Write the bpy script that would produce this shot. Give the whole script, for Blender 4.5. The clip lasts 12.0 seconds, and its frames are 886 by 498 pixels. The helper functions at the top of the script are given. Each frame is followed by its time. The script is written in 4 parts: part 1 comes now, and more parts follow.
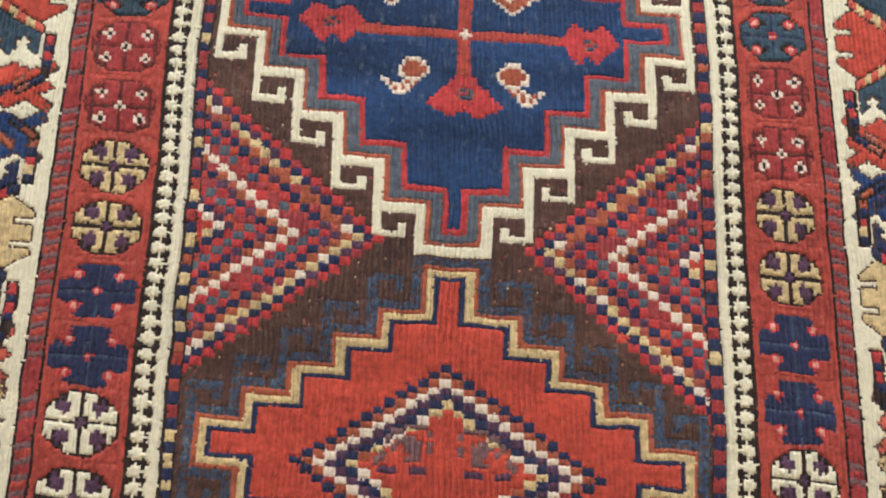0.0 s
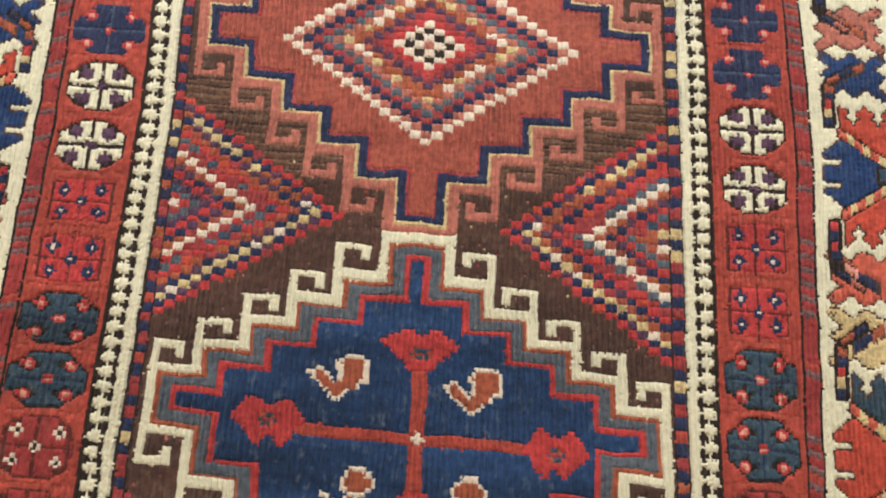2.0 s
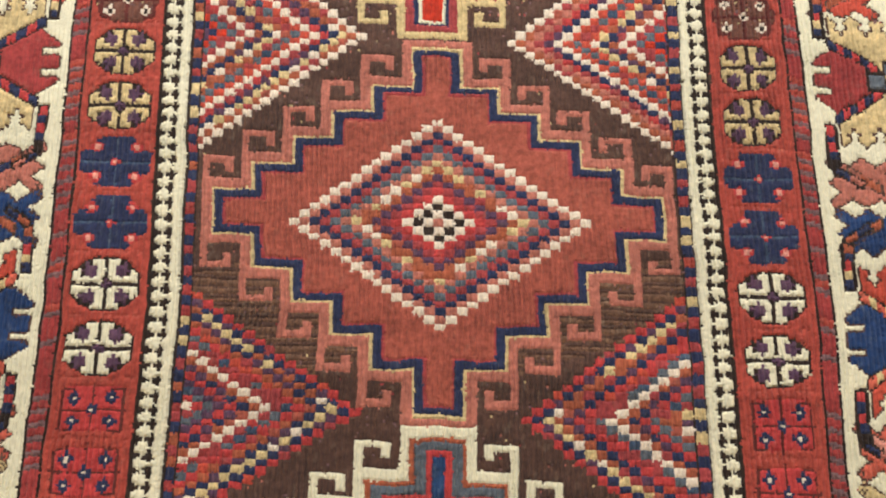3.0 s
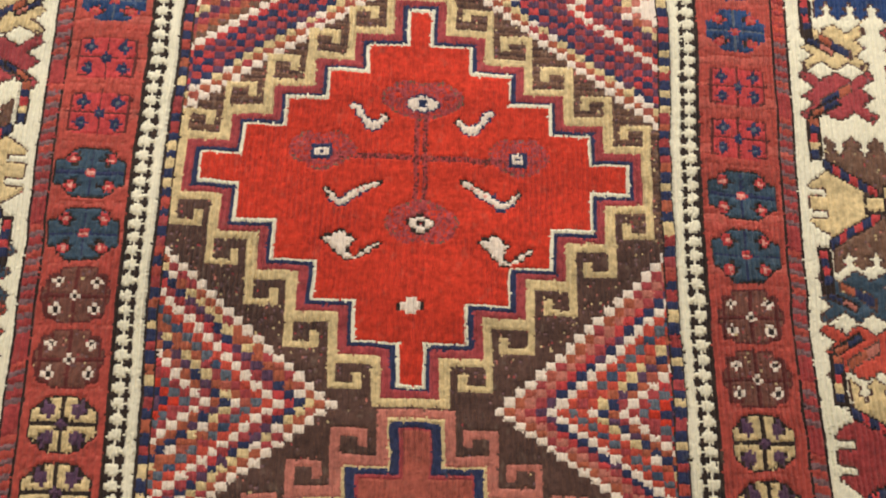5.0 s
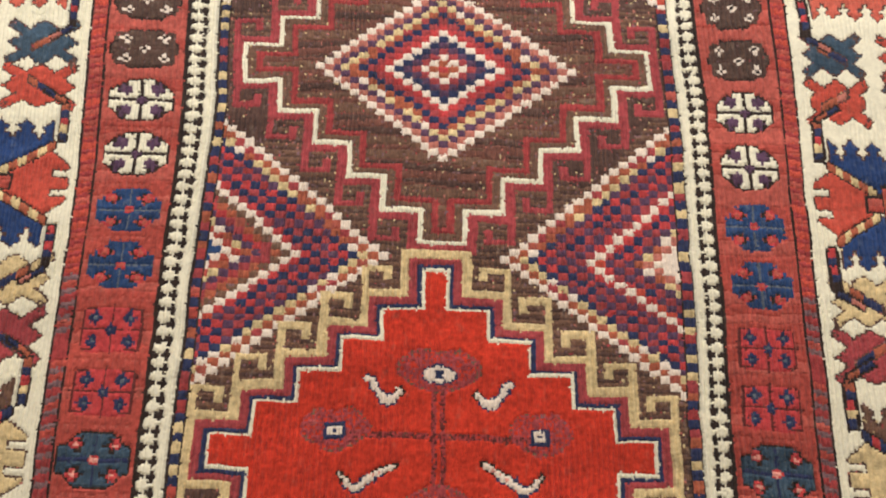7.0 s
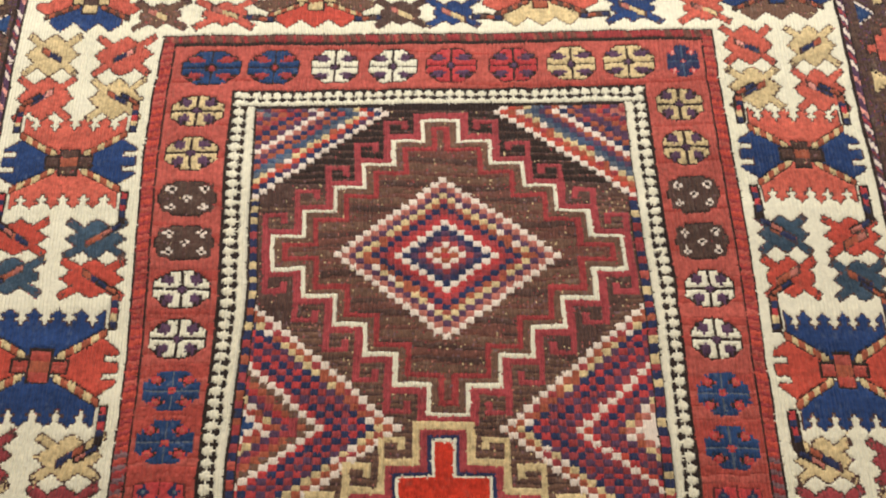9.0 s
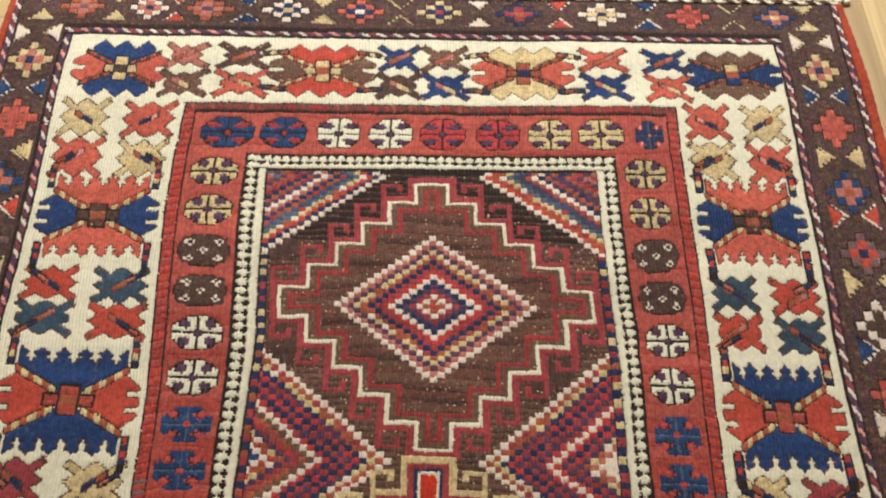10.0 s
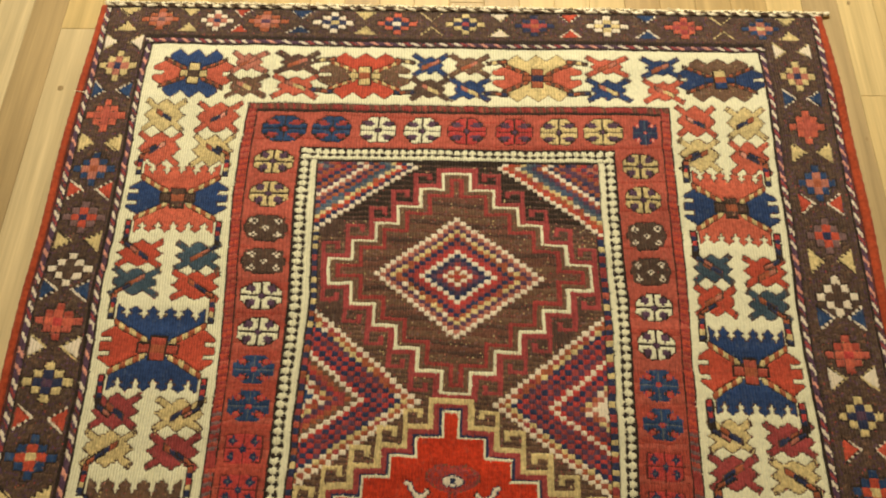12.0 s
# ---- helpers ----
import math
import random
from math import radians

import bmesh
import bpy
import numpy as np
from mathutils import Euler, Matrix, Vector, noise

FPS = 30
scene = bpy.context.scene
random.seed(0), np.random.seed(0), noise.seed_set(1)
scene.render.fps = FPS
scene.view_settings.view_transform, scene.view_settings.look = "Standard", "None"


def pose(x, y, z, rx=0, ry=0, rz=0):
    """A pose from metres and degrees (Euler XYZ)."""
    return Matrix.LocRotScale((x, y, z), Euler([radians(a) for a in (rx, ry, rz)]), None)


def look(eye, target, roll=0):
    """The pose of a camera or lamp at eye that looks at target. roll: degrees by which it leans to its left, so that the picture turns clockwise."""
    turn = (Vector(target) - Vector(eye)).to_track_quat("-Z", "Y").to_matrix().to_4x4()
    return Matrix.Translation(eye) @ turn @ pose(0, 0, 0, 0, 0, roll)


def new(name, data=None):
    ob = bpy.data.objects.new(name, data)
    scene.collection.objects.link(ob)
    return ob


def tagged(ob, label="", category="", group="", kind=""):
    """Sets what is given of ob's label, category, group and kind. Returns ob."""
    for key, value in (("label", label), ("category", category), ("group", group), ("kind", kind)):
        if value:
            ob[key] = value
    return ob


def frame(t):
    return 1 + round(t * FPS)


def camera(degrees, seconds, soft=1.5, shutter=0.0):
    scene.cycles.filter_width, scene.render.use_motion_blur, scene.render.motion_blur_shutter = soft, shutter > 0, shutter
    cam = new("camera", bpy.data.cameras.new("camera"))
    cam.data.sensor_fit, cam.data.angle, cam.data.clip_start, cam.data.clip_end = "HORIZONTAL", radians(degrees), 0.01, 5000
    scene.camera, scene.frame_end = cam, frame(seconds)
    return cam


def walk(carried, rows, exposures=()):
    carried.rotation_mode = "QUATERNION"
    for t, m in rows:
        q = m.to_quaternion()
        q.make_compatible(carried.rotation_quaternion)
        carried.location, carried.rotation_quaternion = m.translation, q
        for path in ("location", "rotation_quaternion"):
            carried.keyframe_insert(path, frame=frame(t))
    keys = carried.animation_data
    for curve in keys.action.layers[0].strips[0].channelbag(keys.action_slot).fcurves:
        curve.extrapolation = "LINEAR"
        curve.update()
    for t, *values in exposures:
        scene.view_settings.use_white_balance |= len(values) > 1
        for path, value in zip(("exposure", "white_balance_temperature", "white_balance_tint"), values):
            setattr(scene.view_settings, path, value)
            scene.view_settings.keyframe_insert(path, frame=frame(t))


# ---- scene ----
cam = camera(58.1, 12.0, soft=2.05)
PATH = [
    (0.0, (0.0087, 0.1938, 0.5891), (0.0092, 0.6721, -1.3529), 2.70),
    (0.5, (-0.0029, 0.2723, 0.6048), (-0.0055, 0.7799, -1.3297), 0.45),
    (1.0, (0.0022, 0.3414, 0.6039), (0.0274, 0.8467, -1.3311), 4.17),
    (1.5, (0.0169, 0.4360, 0.6016), (0.0361, 0.9330, -1.3356), 5.46),
    (2.0, (0.0304, 0.5130, 0.5931), (0.0207, 0.9870, -1.3499), 2.95),
    (2.5, (0.0239, 0.5869, 0.6007), (0.0140, 1.0431, -1.3466), 0.85),
    (3.0, (0.0094, 0.6617, 0.6148), (0.0072, 1.1117, -1.3340), 1.07),
    (3.5, (0.0050, 0.7538, 0.6096), (0.0327, 1.1794, -1.3444), 4.24),
    (3.7, (0.0075, 0.7905, 0.6054), (0.0406, 1.2058, -1.3508), 5.88),
    (5.3, (0.0111, 0.9691, 0.6101), (0.0267, 1.5142, -1.3141), 2.94),
    (5.5, (0.0086, 0.9915, 0.6107), (0.0217, 1.5417, -1.3121), 2.83),
    (6.0, (0.0007, 1.0434, 0.6108), (0.0160, 1.6191, -1.3045), 2.34),
    (6.5, (-0.0023, 1.0862, 0.6210), (0.0065, 1.6871, -1.2866), 1.93),
    (7.0, (0.0002, 1.1205, 0.6350), (-0.0001, 1.7556, -1.2615), 0.44),
    (7.5, (0.0027, 1.1441, 0.6506), (-0.0028, 1.8298, -1.2282), -1.00),
    (9.3, (-0.0049, 1.1666, 0.7896), (0.0018, 2.0190, -1.0196), -0.49),
    (9.5, (-0.0032, 1.1599, 0.8129), (0.0087, 2.0270, -0.9894), 0.53),
    (10.0, (-0.0028, 1.1445, 0.8573), (0.0241, 2.0480, -0.9268), 1.81),
    (10.5, (-0.0023, 1.1274, 0.9055), (0.0229, 2.0528, -0.8674), 1.83),
    (11.0, (-0.0039, 1.0956, 0.9516), (-0.0098, 2.0218, -0.8210), -0.54),
    (11.5, (0.0007, 1.0681, 0.9898), (-0.0373, 1.9681, -0.7958), -1.54),
    (12.0, (0.0048, 1.0544, 1.0102), (-0.0420, 1.9292, -0.7878), -1.91),
]
EXPOSURES = [
    (0.0, 0.95, 5500, 10),
    (2.0, 0.62, 5900, 7),
    (3.5, 0.41, 6100, 9),
    (5.5, -0.08, 6250, 13),
    (7.5, -0.24, 6250, 14),
    (9.5, -0.45, 6250, 12),
    (10.0, -0.51, 6250, 11),
    (11.0, -0.65, 6500, 9),
    (12.0, -0.61, 8250, 0),
]
walk(cam, [(t, look(eye, target, roll)) for t, eye, target, roll in PATH], EXPOSURES)

# ---------------------------------------------------------------- light
world = bpy.data.worlds.new("world")
world.use_nodes = True
world.node_tree.nodes["Background"].inputs[0].default_value = (1.0, 0.96, 0.9, 1)
world.node_tree.nodes["Background"].inputs[1].default_value = 0.05
scene.world = world


def area_lamp(name, x, y, z, sx, sy, power, colour):
    data = bpy.data.lights.new(name, "AREA")
    data.shape, data.size, data.size_y, data.energy, data.color = "RECTANGLE", sx, sy, power, colour
    lamp = new(name, data)
    lamp.matrix_world = pose(x, y, z)
    return lamp


# added unseen lamp: gives the main light and its falloff towards the near end
area_lamp("added_key_lamp", -0.03, 2.85, 1.7, 0.5, 0.4, 88, (1.0, 0.95, 0.88))


# ---------------------------------------------------------------- materials
def srgb(r, g, b):
    return tuple(((c / 255 + 0.055) / 1.055) ** 2.4 if c > 10 else c / 3295 for c in (r, g, b))


def node(tree, kind, **values):
    n = tree.nodes.new(kind)
    for key, value in values.items():
        n.inputs[key].default_value = value
    return n


def base_material(name, roughness):
    m = bpy.data.materials.new(name)
    m.use_nodes = True
    tree = m.node_tree
    shader = tree.nodes["Principled BSDF"]
    shader.inputs["Roughness"].default_value = roughness
    return m, tree, shader


def ranged(tree, source, low, high, a=0.25, b=0.75):
    r = node(tree, "ShaderNodeMapRange")
    r.inputs["From Min"].default_value, r.inputs["From Max"].default_value = a, b
    r.inputs["To Min"].default_value, r.inputs["To Max"].default_value = low, high
    tree.links.new(source, r.inputs["Value"])
    return r.outputs["Result"]


def times(tree, a, b):
    n = tree.nodes.new("ShaderNodeMath")
    n.operation = "MULTIPLY"
    tree.links.new(a, n.inputs[0])
    tree.links.new(b, n.inputs[1])
    return n.outputs[0]


def scaled(tree, colour, factor):
    """A colour socket times a value socket."""
    n = tree.nodes.new("ShaderNodeVectorMath")
    n.operation = "SCALE"
    if isinstance(colour, tuple):
        n.inputs[0].default_value = colour
    else:
        tree.links.new(colour, n.inputs[0])
    tree.links.new(factor, n.inputs["Scale"])
    return n.outputs[0]


def mixed(tree, factor, a, b):
    n = tree.nodes.new("ShaderNodeMix")
    n.data_type = "RGBA"
    tree.links.new(factor, n.inputs[0])
    for socket, value in ((n.inputs[6], a), (n.inputs[7], b)):
        if isinstance(value, tuple):
            socket.default_value = (*value, 1)
        else:
            tree.links.new(value, socket)
    return n.outputs[2]


def placed(tree, scale):
    at = tree.nodes.new("ShaderNodeTexCoord")
    m = node(tree, "ShaderNodeMapping", Scale=scale)
    tree.links.new(at.outputs["Object"], m.inputs["Vector"])
    return m.outputs["Vector"]


def noise_of(tree, vector, scale, detail=2.0):
    n = node(tree, "ShaderNodeTexNoise", Scale=scale, Detail=detail)
    tree.links.new(vector, n.inputs["Vector"])
    return n.outputs["Fac"]


def wool(name, colour, abrash=0.16, fleck=0.25, knot=0.32):
    """Hand-dyed wool pile: uneven dye along the rows, knot-to-knot change, worn pale tips."""
    m, tree, shader = base_material(name, 0.95)
    rows = noise_of(tree, placed(tree, (1.5, 34, 1)), 1.0, 3.0)
    knots = noise_of(tree, placed(tree, (230, 230, 60)), 1.0, 2.0)
    patch = noise_of(tree, placed(tree, (6, 16, 9)), 1.0, 3.0)
    tone = times(tree, ranged(tree, rows, 1 - abrash, 1 + abrash), ranged(tree, knots, 1 - knot, 1 + knot))
    tone = times(tree, tone, ranged(tree, patch, 1 - 0.65 * abrash, 1 + 0.65 * abrash))
    body = scaled(tree, colour, tone)
    bright = (0.30, 0.36, 0.42) if colour[2] > colour[0] else (0.42, 0.34, 0.26)
    pale = tuple(0.55 * c + 0.45 * p for c, p in zip(colour, bright))
    tips = ranged(tree, noise_of(tree, placed(tree, (190, 120, 60)), 1.0, 4.0), 0, fleck, 0.58, 0.78)
    tree.links.new(mixed(tree, tips, body, pale), shader.inputs["Base Color"])
    shader.inputs["Sheen Weight"].default_value = 0.07
    shader.inputs["Sheen Roughness"].default_value = 0.6
    shader.inputs["Specular IOR Level"].default_value = 0.15
    bump = node(tree, "ShaderNodeBump", Strength=0.55, Distance=0.0012)
    tree.links.new(noise_of(tree, placed(tree, (420, 260, 300)), 1.0, 3.0), bump.inputs["Height"])
    tree.links.new(bump.outputs[0], shader.inputs["Normal"])
    return m


DYES = {
    "R": ("wool_red", (162, 72, 63)), "r": ("wool_scarlet", (187, 56, 38)), "b": ("wool_brick", (156, 84, 72)),
    "M": ("wool_rose", (152, 66, 70)), "P": ("wool_salmon", (174, 110, 98)), "N": ("wool_navy", (44, 52, 84)),
    "B": ("wool_blue", (39, 64, 104)), "T": ("wool_teal", (57, 77, 94)), "G": ("wool_grey_blue", (90, 99, 111)),
    "W": ("wool_ivory", (221, 219, 197)), "w": ("wool_white", (221, 210, 196)), "t": ("wool_tan", (200, 182, 138)),
    "K": ("wool_dark_brown", (82, 61, 55)), "k": ("wool_black_brown", (47, 37, 34)), "O": ("wool_coral", (190, 96, 80)),
    "U": ("wool_purple", (86, 62, 86)), "V": ("wool_umber", (107, 81, 67)), "a": ("wool_maroon_brown", (108, 71, 62)), "D": ("wool_dark_red", (92, 44, 42)),
    "x": ("wool_crimson", (176, 64, 66)), "q": ("wool_faded_red", (172, 86, 76)), "p": ("wool_pink", (212, 150, 138)), "o": ("wool_rust", (158, 88, 66)),
    "S": ("wool_earth", (81, 63, 56)), "e": ("wool_tomato", (180, 76, 62)), "n": ("wool_indigo", (38, 62, 108)), "g": ("wool_grey_violet", (116, 90, 94)), "l": ("wool_slate", (64, 80, 104)), "c": ("wool_deep_rose", (148, 60, 61)),
}
CODES = list(DYES)
UNEVEN = {"B": 0.46, "T": 0.35, "n": 0.3, "K": 0.28, "l": 0.4, "W": 0.07, "w": 0.07, "b": 0.12}
WORN = {"B": 0.6, "T": 0.5, "K": 0.5, "V": 0.6, "l": 0.7, "S": 0.5, "n": 0.5, "W": 0.05, "w": 0.05}
WOOL = {code: wool(name, srgb(*rgb), UNEVEN.get(code, 0.17), WORN.get(code, 0.25), 0.10 if code in "Ww" else 0.34) for code, (name, rgb) in DYES.items()}


def oak(name, tones=((170, 142, 100), (200, 174, 124), (214, 190, 142)), joined=False):
    """Honey-coloured strip oak under satin varnish; every strip takes its own tone."""
    m, tree, shader = base_material(name, 0.38)
    info = tree.nodes.new("ShaderNodeObjectInfo")
    at = tree.nodes.new("ShaderNodeTexCoord")
    shift = tree.nodes.new("ShaderNodeVectorMath")
    shift.operation = "MULTIPLY_ADD"
    shift.inputs[1].default_value = (37, 53, 11)
    lot = tree.nodes.new("ShaderNodeNewGeometry").outputs["Random Per Island"] if joined else info.outputs["Random"]
    tree.links.new(lot, shift.inputs[0])
    tree.links.new(at.outputs["Object"], shift.inputs[2])
    grain_at = node(tree, "ShaderNodeMapping", Scale=(70, 3.2, 40))
    tree.links.new(shift.outputs[0], grain_at.inputs["Vector"])
    broad = noise_of(tree, grain_at.outputs[0], 1.0, 4.0)
    fine_at = node(tree, "ShaderNodeMapping", Scale=(420, 9, 200))
    tree.links.new(shift.outputs[0], fine_at.inputs["Vector"])
    fine = noise_of(tree, fine_at.outputs[0], 1.0, 3.0)
    ramp = tree.nodes.new("ShaderNodeValToRGB")
    stops = ramp.color_ramp.elements
    stops[0].position, stops[0].color = 0.0, (*srgb(*tones[0]), 1)
    stops[1].position, stops[1].color = 1.0, (*srgb(*tones[2]), 1)
    mid = stops.new(0.5)
    mid.color = (*srgb(*tones[1]), 1)
    tree.links.new(lot, ramp.inputs[0])
    tone = times(tree, ranged(tree, broad, 0.74, 1.14), ranged(tree, fine, 0.9, 1.08))
    tree.links.new(scaled(tree, ramp.outputs[0], tone), shader.inputs["Base Color"])
    bump = node(tree, "ShaderNodeBump", Strength=0.15, Distance=0.0006)
    tree.links.new(fine, bump.inputs["Height"])
    tree.links.new(bump.outputs[0], shader.inputs["Normal"])
    tree.links.new(ranged(tree, broad, 0.34, 0.5), shader.inputs["Roughness"])
    return m


OAK = oak("oak_strip")
OAK_FAR = oak("oak_strips_joined", joined=True)
OAK_BROWN = oak("oak_strip_brown", ((172, 148, 110), (180, 157, 120), (188, 165, 128)))
# pale strips left of the rug, with cool glare mixed into the greyer tone
OAK_PALE = oak("oak_strip_pale", ((204, 184, 146), (210, 191, 154), (214, 196, 160)))
OAK_YELLOW = oak("oak_strip_yellow", ((200, 175, 126), (208, 184, 136), (215, 193, 148)))


def plaster(name, rgb):
    m, tree, shader = base_material(name, 0.9)
    tone = ranged(tree, noise_of(tree, placed(tree, (3, 3, 3)), 1.0, 4.0), 0.95, 1.05)
    tree.links.new(scaled(tree, srgb(*rgb), tone), shader.inputs["Base Color"])
    return m


WALL_PAINT, CEILING_PAINT = plaster("wall_paint", (226, 216, 198)), plaster("ceiling_paint", (238, 234, 224))
SUBFLOOR = plaster("dark_joint", (104, 76, 48))


# ---------------------------------------------------------------- helpers
def part(name, bm, material, parent=None, label=""):
    me = bpy.data.meshes.new(name)
    bm.to_mesh(me)
    bm.free()
    me.materials.append(material)
    ob = new(name, me)
    ob.parent = parent
    return tagged(ob, label)


def box(bm, x0, x1, y0, y1, z0, z1, bevel=0.0):
    made = bmesh.ops.create_cube(bm, size=1.0, matrix=Matrix.LocRotScale(
        ((x0 + x1) / 2, (y0 + y1) / 2, (z0 + z1) / 2), None, (x1 - x0, y1 - y0, z1 - z0)))
    if bevel:
        edges = {e for v in made["verts"] for e in v.link_edges}
        bmesh.ops.bevel(bm, geom=list(edges), offset=bevel, segments=1, affect="EDGES", profile=0.5)


# ---------------------------------------------------------------- room shell
X0, X1, Y0, Y1, HIGH = -2.6, 2.6, -1.6, 4.2, 2.6


def slab(name, label, category, material, *size):
    bm = bmesh.new()
    box(bm, *size)
    return tagged(part(name, bm, material), label, category, kind="structure")


slab("ceiling", "plain off-white painted room ceiling", "ceiling", CEILING_PAINT, X0, X1, Y0, Y1, HIGH, HIGH + 0.1)
slab("wall_north", "plain warm white painted plaster wall", "wall", WALL_PAINT, X0 - 0.1, X1 + 0.1, Y1, Y1 + 0.1, -0.03, HIGH)
slab("wall_south", "plain warm white painted plaster wall", "wall", WALL_PAINT, X0 - 0.1, X1 + 0.1, Y0 - 0.1, Y0, -0.03, HIGH)
slab("wall_east", "plain warm white painted plaster wall", "wall", WALL_PAINT, X1, X1 + 0.1, Y0, Y1, -0.03, HIGH)
slab("wall_west", "plain warm white painted plaster wall", "wall", WALL_PAINT, X0 - 0.1, X0, Y0, Y1, -0.03, HIGH)
floor = slab("floor", "honey-coloured strip oak floor under satin varnish", "floor", SUBFLOOR, X0, X1, Y0, Y1, -0.03, -0.0035)

# ---------------------------------------------------------------- rug: where the bands run
# Stations along the rug, and at each one where the hand-woven band edges wander to.
AT = (0.15, 0.48, 0.75, 1.05, 1.33, 1.47, 1.62, 1.80)
EDGES = (
    (-0.600, (-0.575, -0.580, -0.585, -0.592, -0.598, -0.602, -0.602, -0.604)),
    (-0.495, (-0.455, -0.462, -0.465, -0.473, -0.477, -0.488, -0.489, -0.496)),
    (-0.305, (-0.287, -0.296, -0.298, -0.307, -0.312, -0.321, -0.330, -0.328)),
    (-0.205, (-0.181, -0.191, -0.192, -0.207, -0.204, -0.202, -0.208, -0.209)),
    (0.205, (0.216, 0.215, 0.207, 0.2005, 0.2035, 0.206, 0.204, 0.206)),
    (0.307, (0.315, 0.312, 0.310, 0.300, 0.306, 0.313, 0.315, 0.318)),
    (0.460, (0.452, 0.452, 0.452, 0.452, 0.455, 0.456, 0.462, 0.467)),
    (0.585, (0.572, 0.573, 0.574, 0.574, 0.577, 0.580, 0.584, 0.587)),
)
SLOPE_AT, SLOPE = (0.2, 0.5, 0.7, 1.0, 1.3, 1.46, 1.7, 2.0), (-0.032, -0.025, 0.003, -0.002, -0.02, -0.02, 0.0, -0.012)
V_TOP, V_BOTTOM, MIRROR = 1.977, -0.283, 1.694
U_LEFT, U_RIGHT = -0.589, 0.573
PILE = 0.009


def settle_rug(u, v):
    """From the straight drawing of the rug to where its wool lies on the floor."""
    knots = np.array([e[0] for e in EDGES])
    lines = np.array([np.interp(v, AT, e[1]) for e in EDGES])
    k = np.clip(np.searchsorted(knots, u) - 1, 0, len(knots) - 2)
    f = (u - knots[k]) / (knots[k + 1] - knots[k])
    n = np.arange(len(u))
    x = lines[k, n] * (1 - f) + lines[k + 1, n] * f
    return x, v + np.interp(v, SLOPE_AT, SLOPE) * x


# ---------------------------------------------------------------- rug: the drawing, knot by knot
DU, DV = 0.0014, 0.0016
NU, NV = round((U_RIGHT - U_LEFT) / DU), round((V_TOP - V_BOTTOM) / DV)
CU = U_LEFT + (np.arange(NU) + 0.5) * (U_RIGHT - U_LEFT) / NU
CV = V_BOTTOM + (np.arange(NV) + 0.5) * (V_TOP - V_BOTTOM) / NV
ink = np.zeros((NV, NU), np.uint8)
owner = np.zeros((NV, NU), np.int16)
owners, labels = ["outer_border"], ["umber outer border with stepped flowers and facing wedges"]
rng = np.random.default_rng(7)


def begin(name, label=""):
    """Starts a part of the rug: what is painted next belongs to it."""
    owners.append(name)
    labels.append(label)
    return len(owners) - 1


def window(u0, u1, v0, v1):
    i0, i1 = np.searchsorted(CU, (min(u0, u1), max(u0, u1)))
    j0, j1 = np.searchsorted(CV, (min(v0, v1), max(v0, v1)))
    return slice(j0, j1), slice(i0, i1)


def grid(win):
    return np.meshgrid(CU[win[1]], CV[win[0]])


def paint(win, mask, code, who=None):
    ink[win][mask] = CODES.index(code)
    if who is not None:
        owner[win][mask] = who


def rect(u0, u1, v0, v1, code, who=None):
    win = window(u0, u1, v0, v1)
    paint(win, np.ones(ink[win].shape, bool), code, who)


def choose(win, mask, codes, index, who=None):
    """Paints by an index into a string of dye codes; a dot leaves what is there."""
    for n, code in enumerate(codes):
        if code != ".":
            paint(win, mask & (index == n), code, who)


def rim_of(shape):
    """The knots just outside a shape."""
    grown = shape.copy()
    grown[1:] |= shape[:-1]
    grown[:-1] |= shape[1:]
    grown[:, 1:] |= shape[:, :-1]
    grown[:, :-1] |= shape[:, 1:]
    return grown & ~shape


def art(rows, cu, cv, w, h, who=None, turn=False, dyes=None):
    """A motif from a small chart of knots, centred, w by h."""
    if turn:
        rows = ["".join(r) for r in zip(*rows)]
    win = window(cu - w / 2, cu + w / 2, cv - h / 2, cv + h / 2)
    u, v = grid(win)
    i = np.clip(((u - cu) / w + 0.5) * len(rows[0]), 0, len(rows[0]) - 1).astype(int)
    j = np.clip((0.5 - (v - cv) / h) * len(rows), 0, len(rows) - 1).astype(int)
    chart = np.array([list(r) for r in rows])[j, i]
    for code in set("".join(rows)) - {"."}:
        paint(win, chart == code, (dyes or {}).get(code, code), who)


def both(rows):
    """A chart that is the same upside down, from its upper half and middle row."""
    return rows + rows[-2::-1]


def whole(rows):
    """A chart that is the same on both sides, from its left half and middle column."""
    return both([r + r[-2::-1] for r in rows])


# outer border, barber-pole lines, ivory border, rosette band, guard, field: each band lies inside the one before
def barber(u0, u1, v0, v1, upright):
    win = window(u0, u1, v0, v1)
    u, v = grid(win)
    wide = max(u1 - u0, 1e-6) if upright else v1 - v0
    along, across = (v, (u - u0) / wide) if upright else (u, (v - v0) / wide)
    turn = (along + 0.021 * across) / 0.0215
    step, lot = turn % 1, np.sin(np.floor(turn) * 7.1)
    edge = (across < 0.25) | (across > 0.75)
    paint(win, step >= 0, "U")
    paint(win, (step > 0.5) & (step < 0.78) & (lot < 0.2), "M")
    paint(win, (step > 0.5) & (step < 0.7) & (lot < -0.6), "K")
    paint(win, step < 0.34, "w")
    paint(win, (step < 0.34) & (lot > 0.45), "p")
    paint(win, edge, "k")


def frame_lines(left, right, low, high, wide, draw):
    draw(left, left + wide, low, high, True)
    draw(right - wide, right, low, high, True)
    draw(left, right, high - wide, high, False)
    draw(left, right, low, low + wide, False)


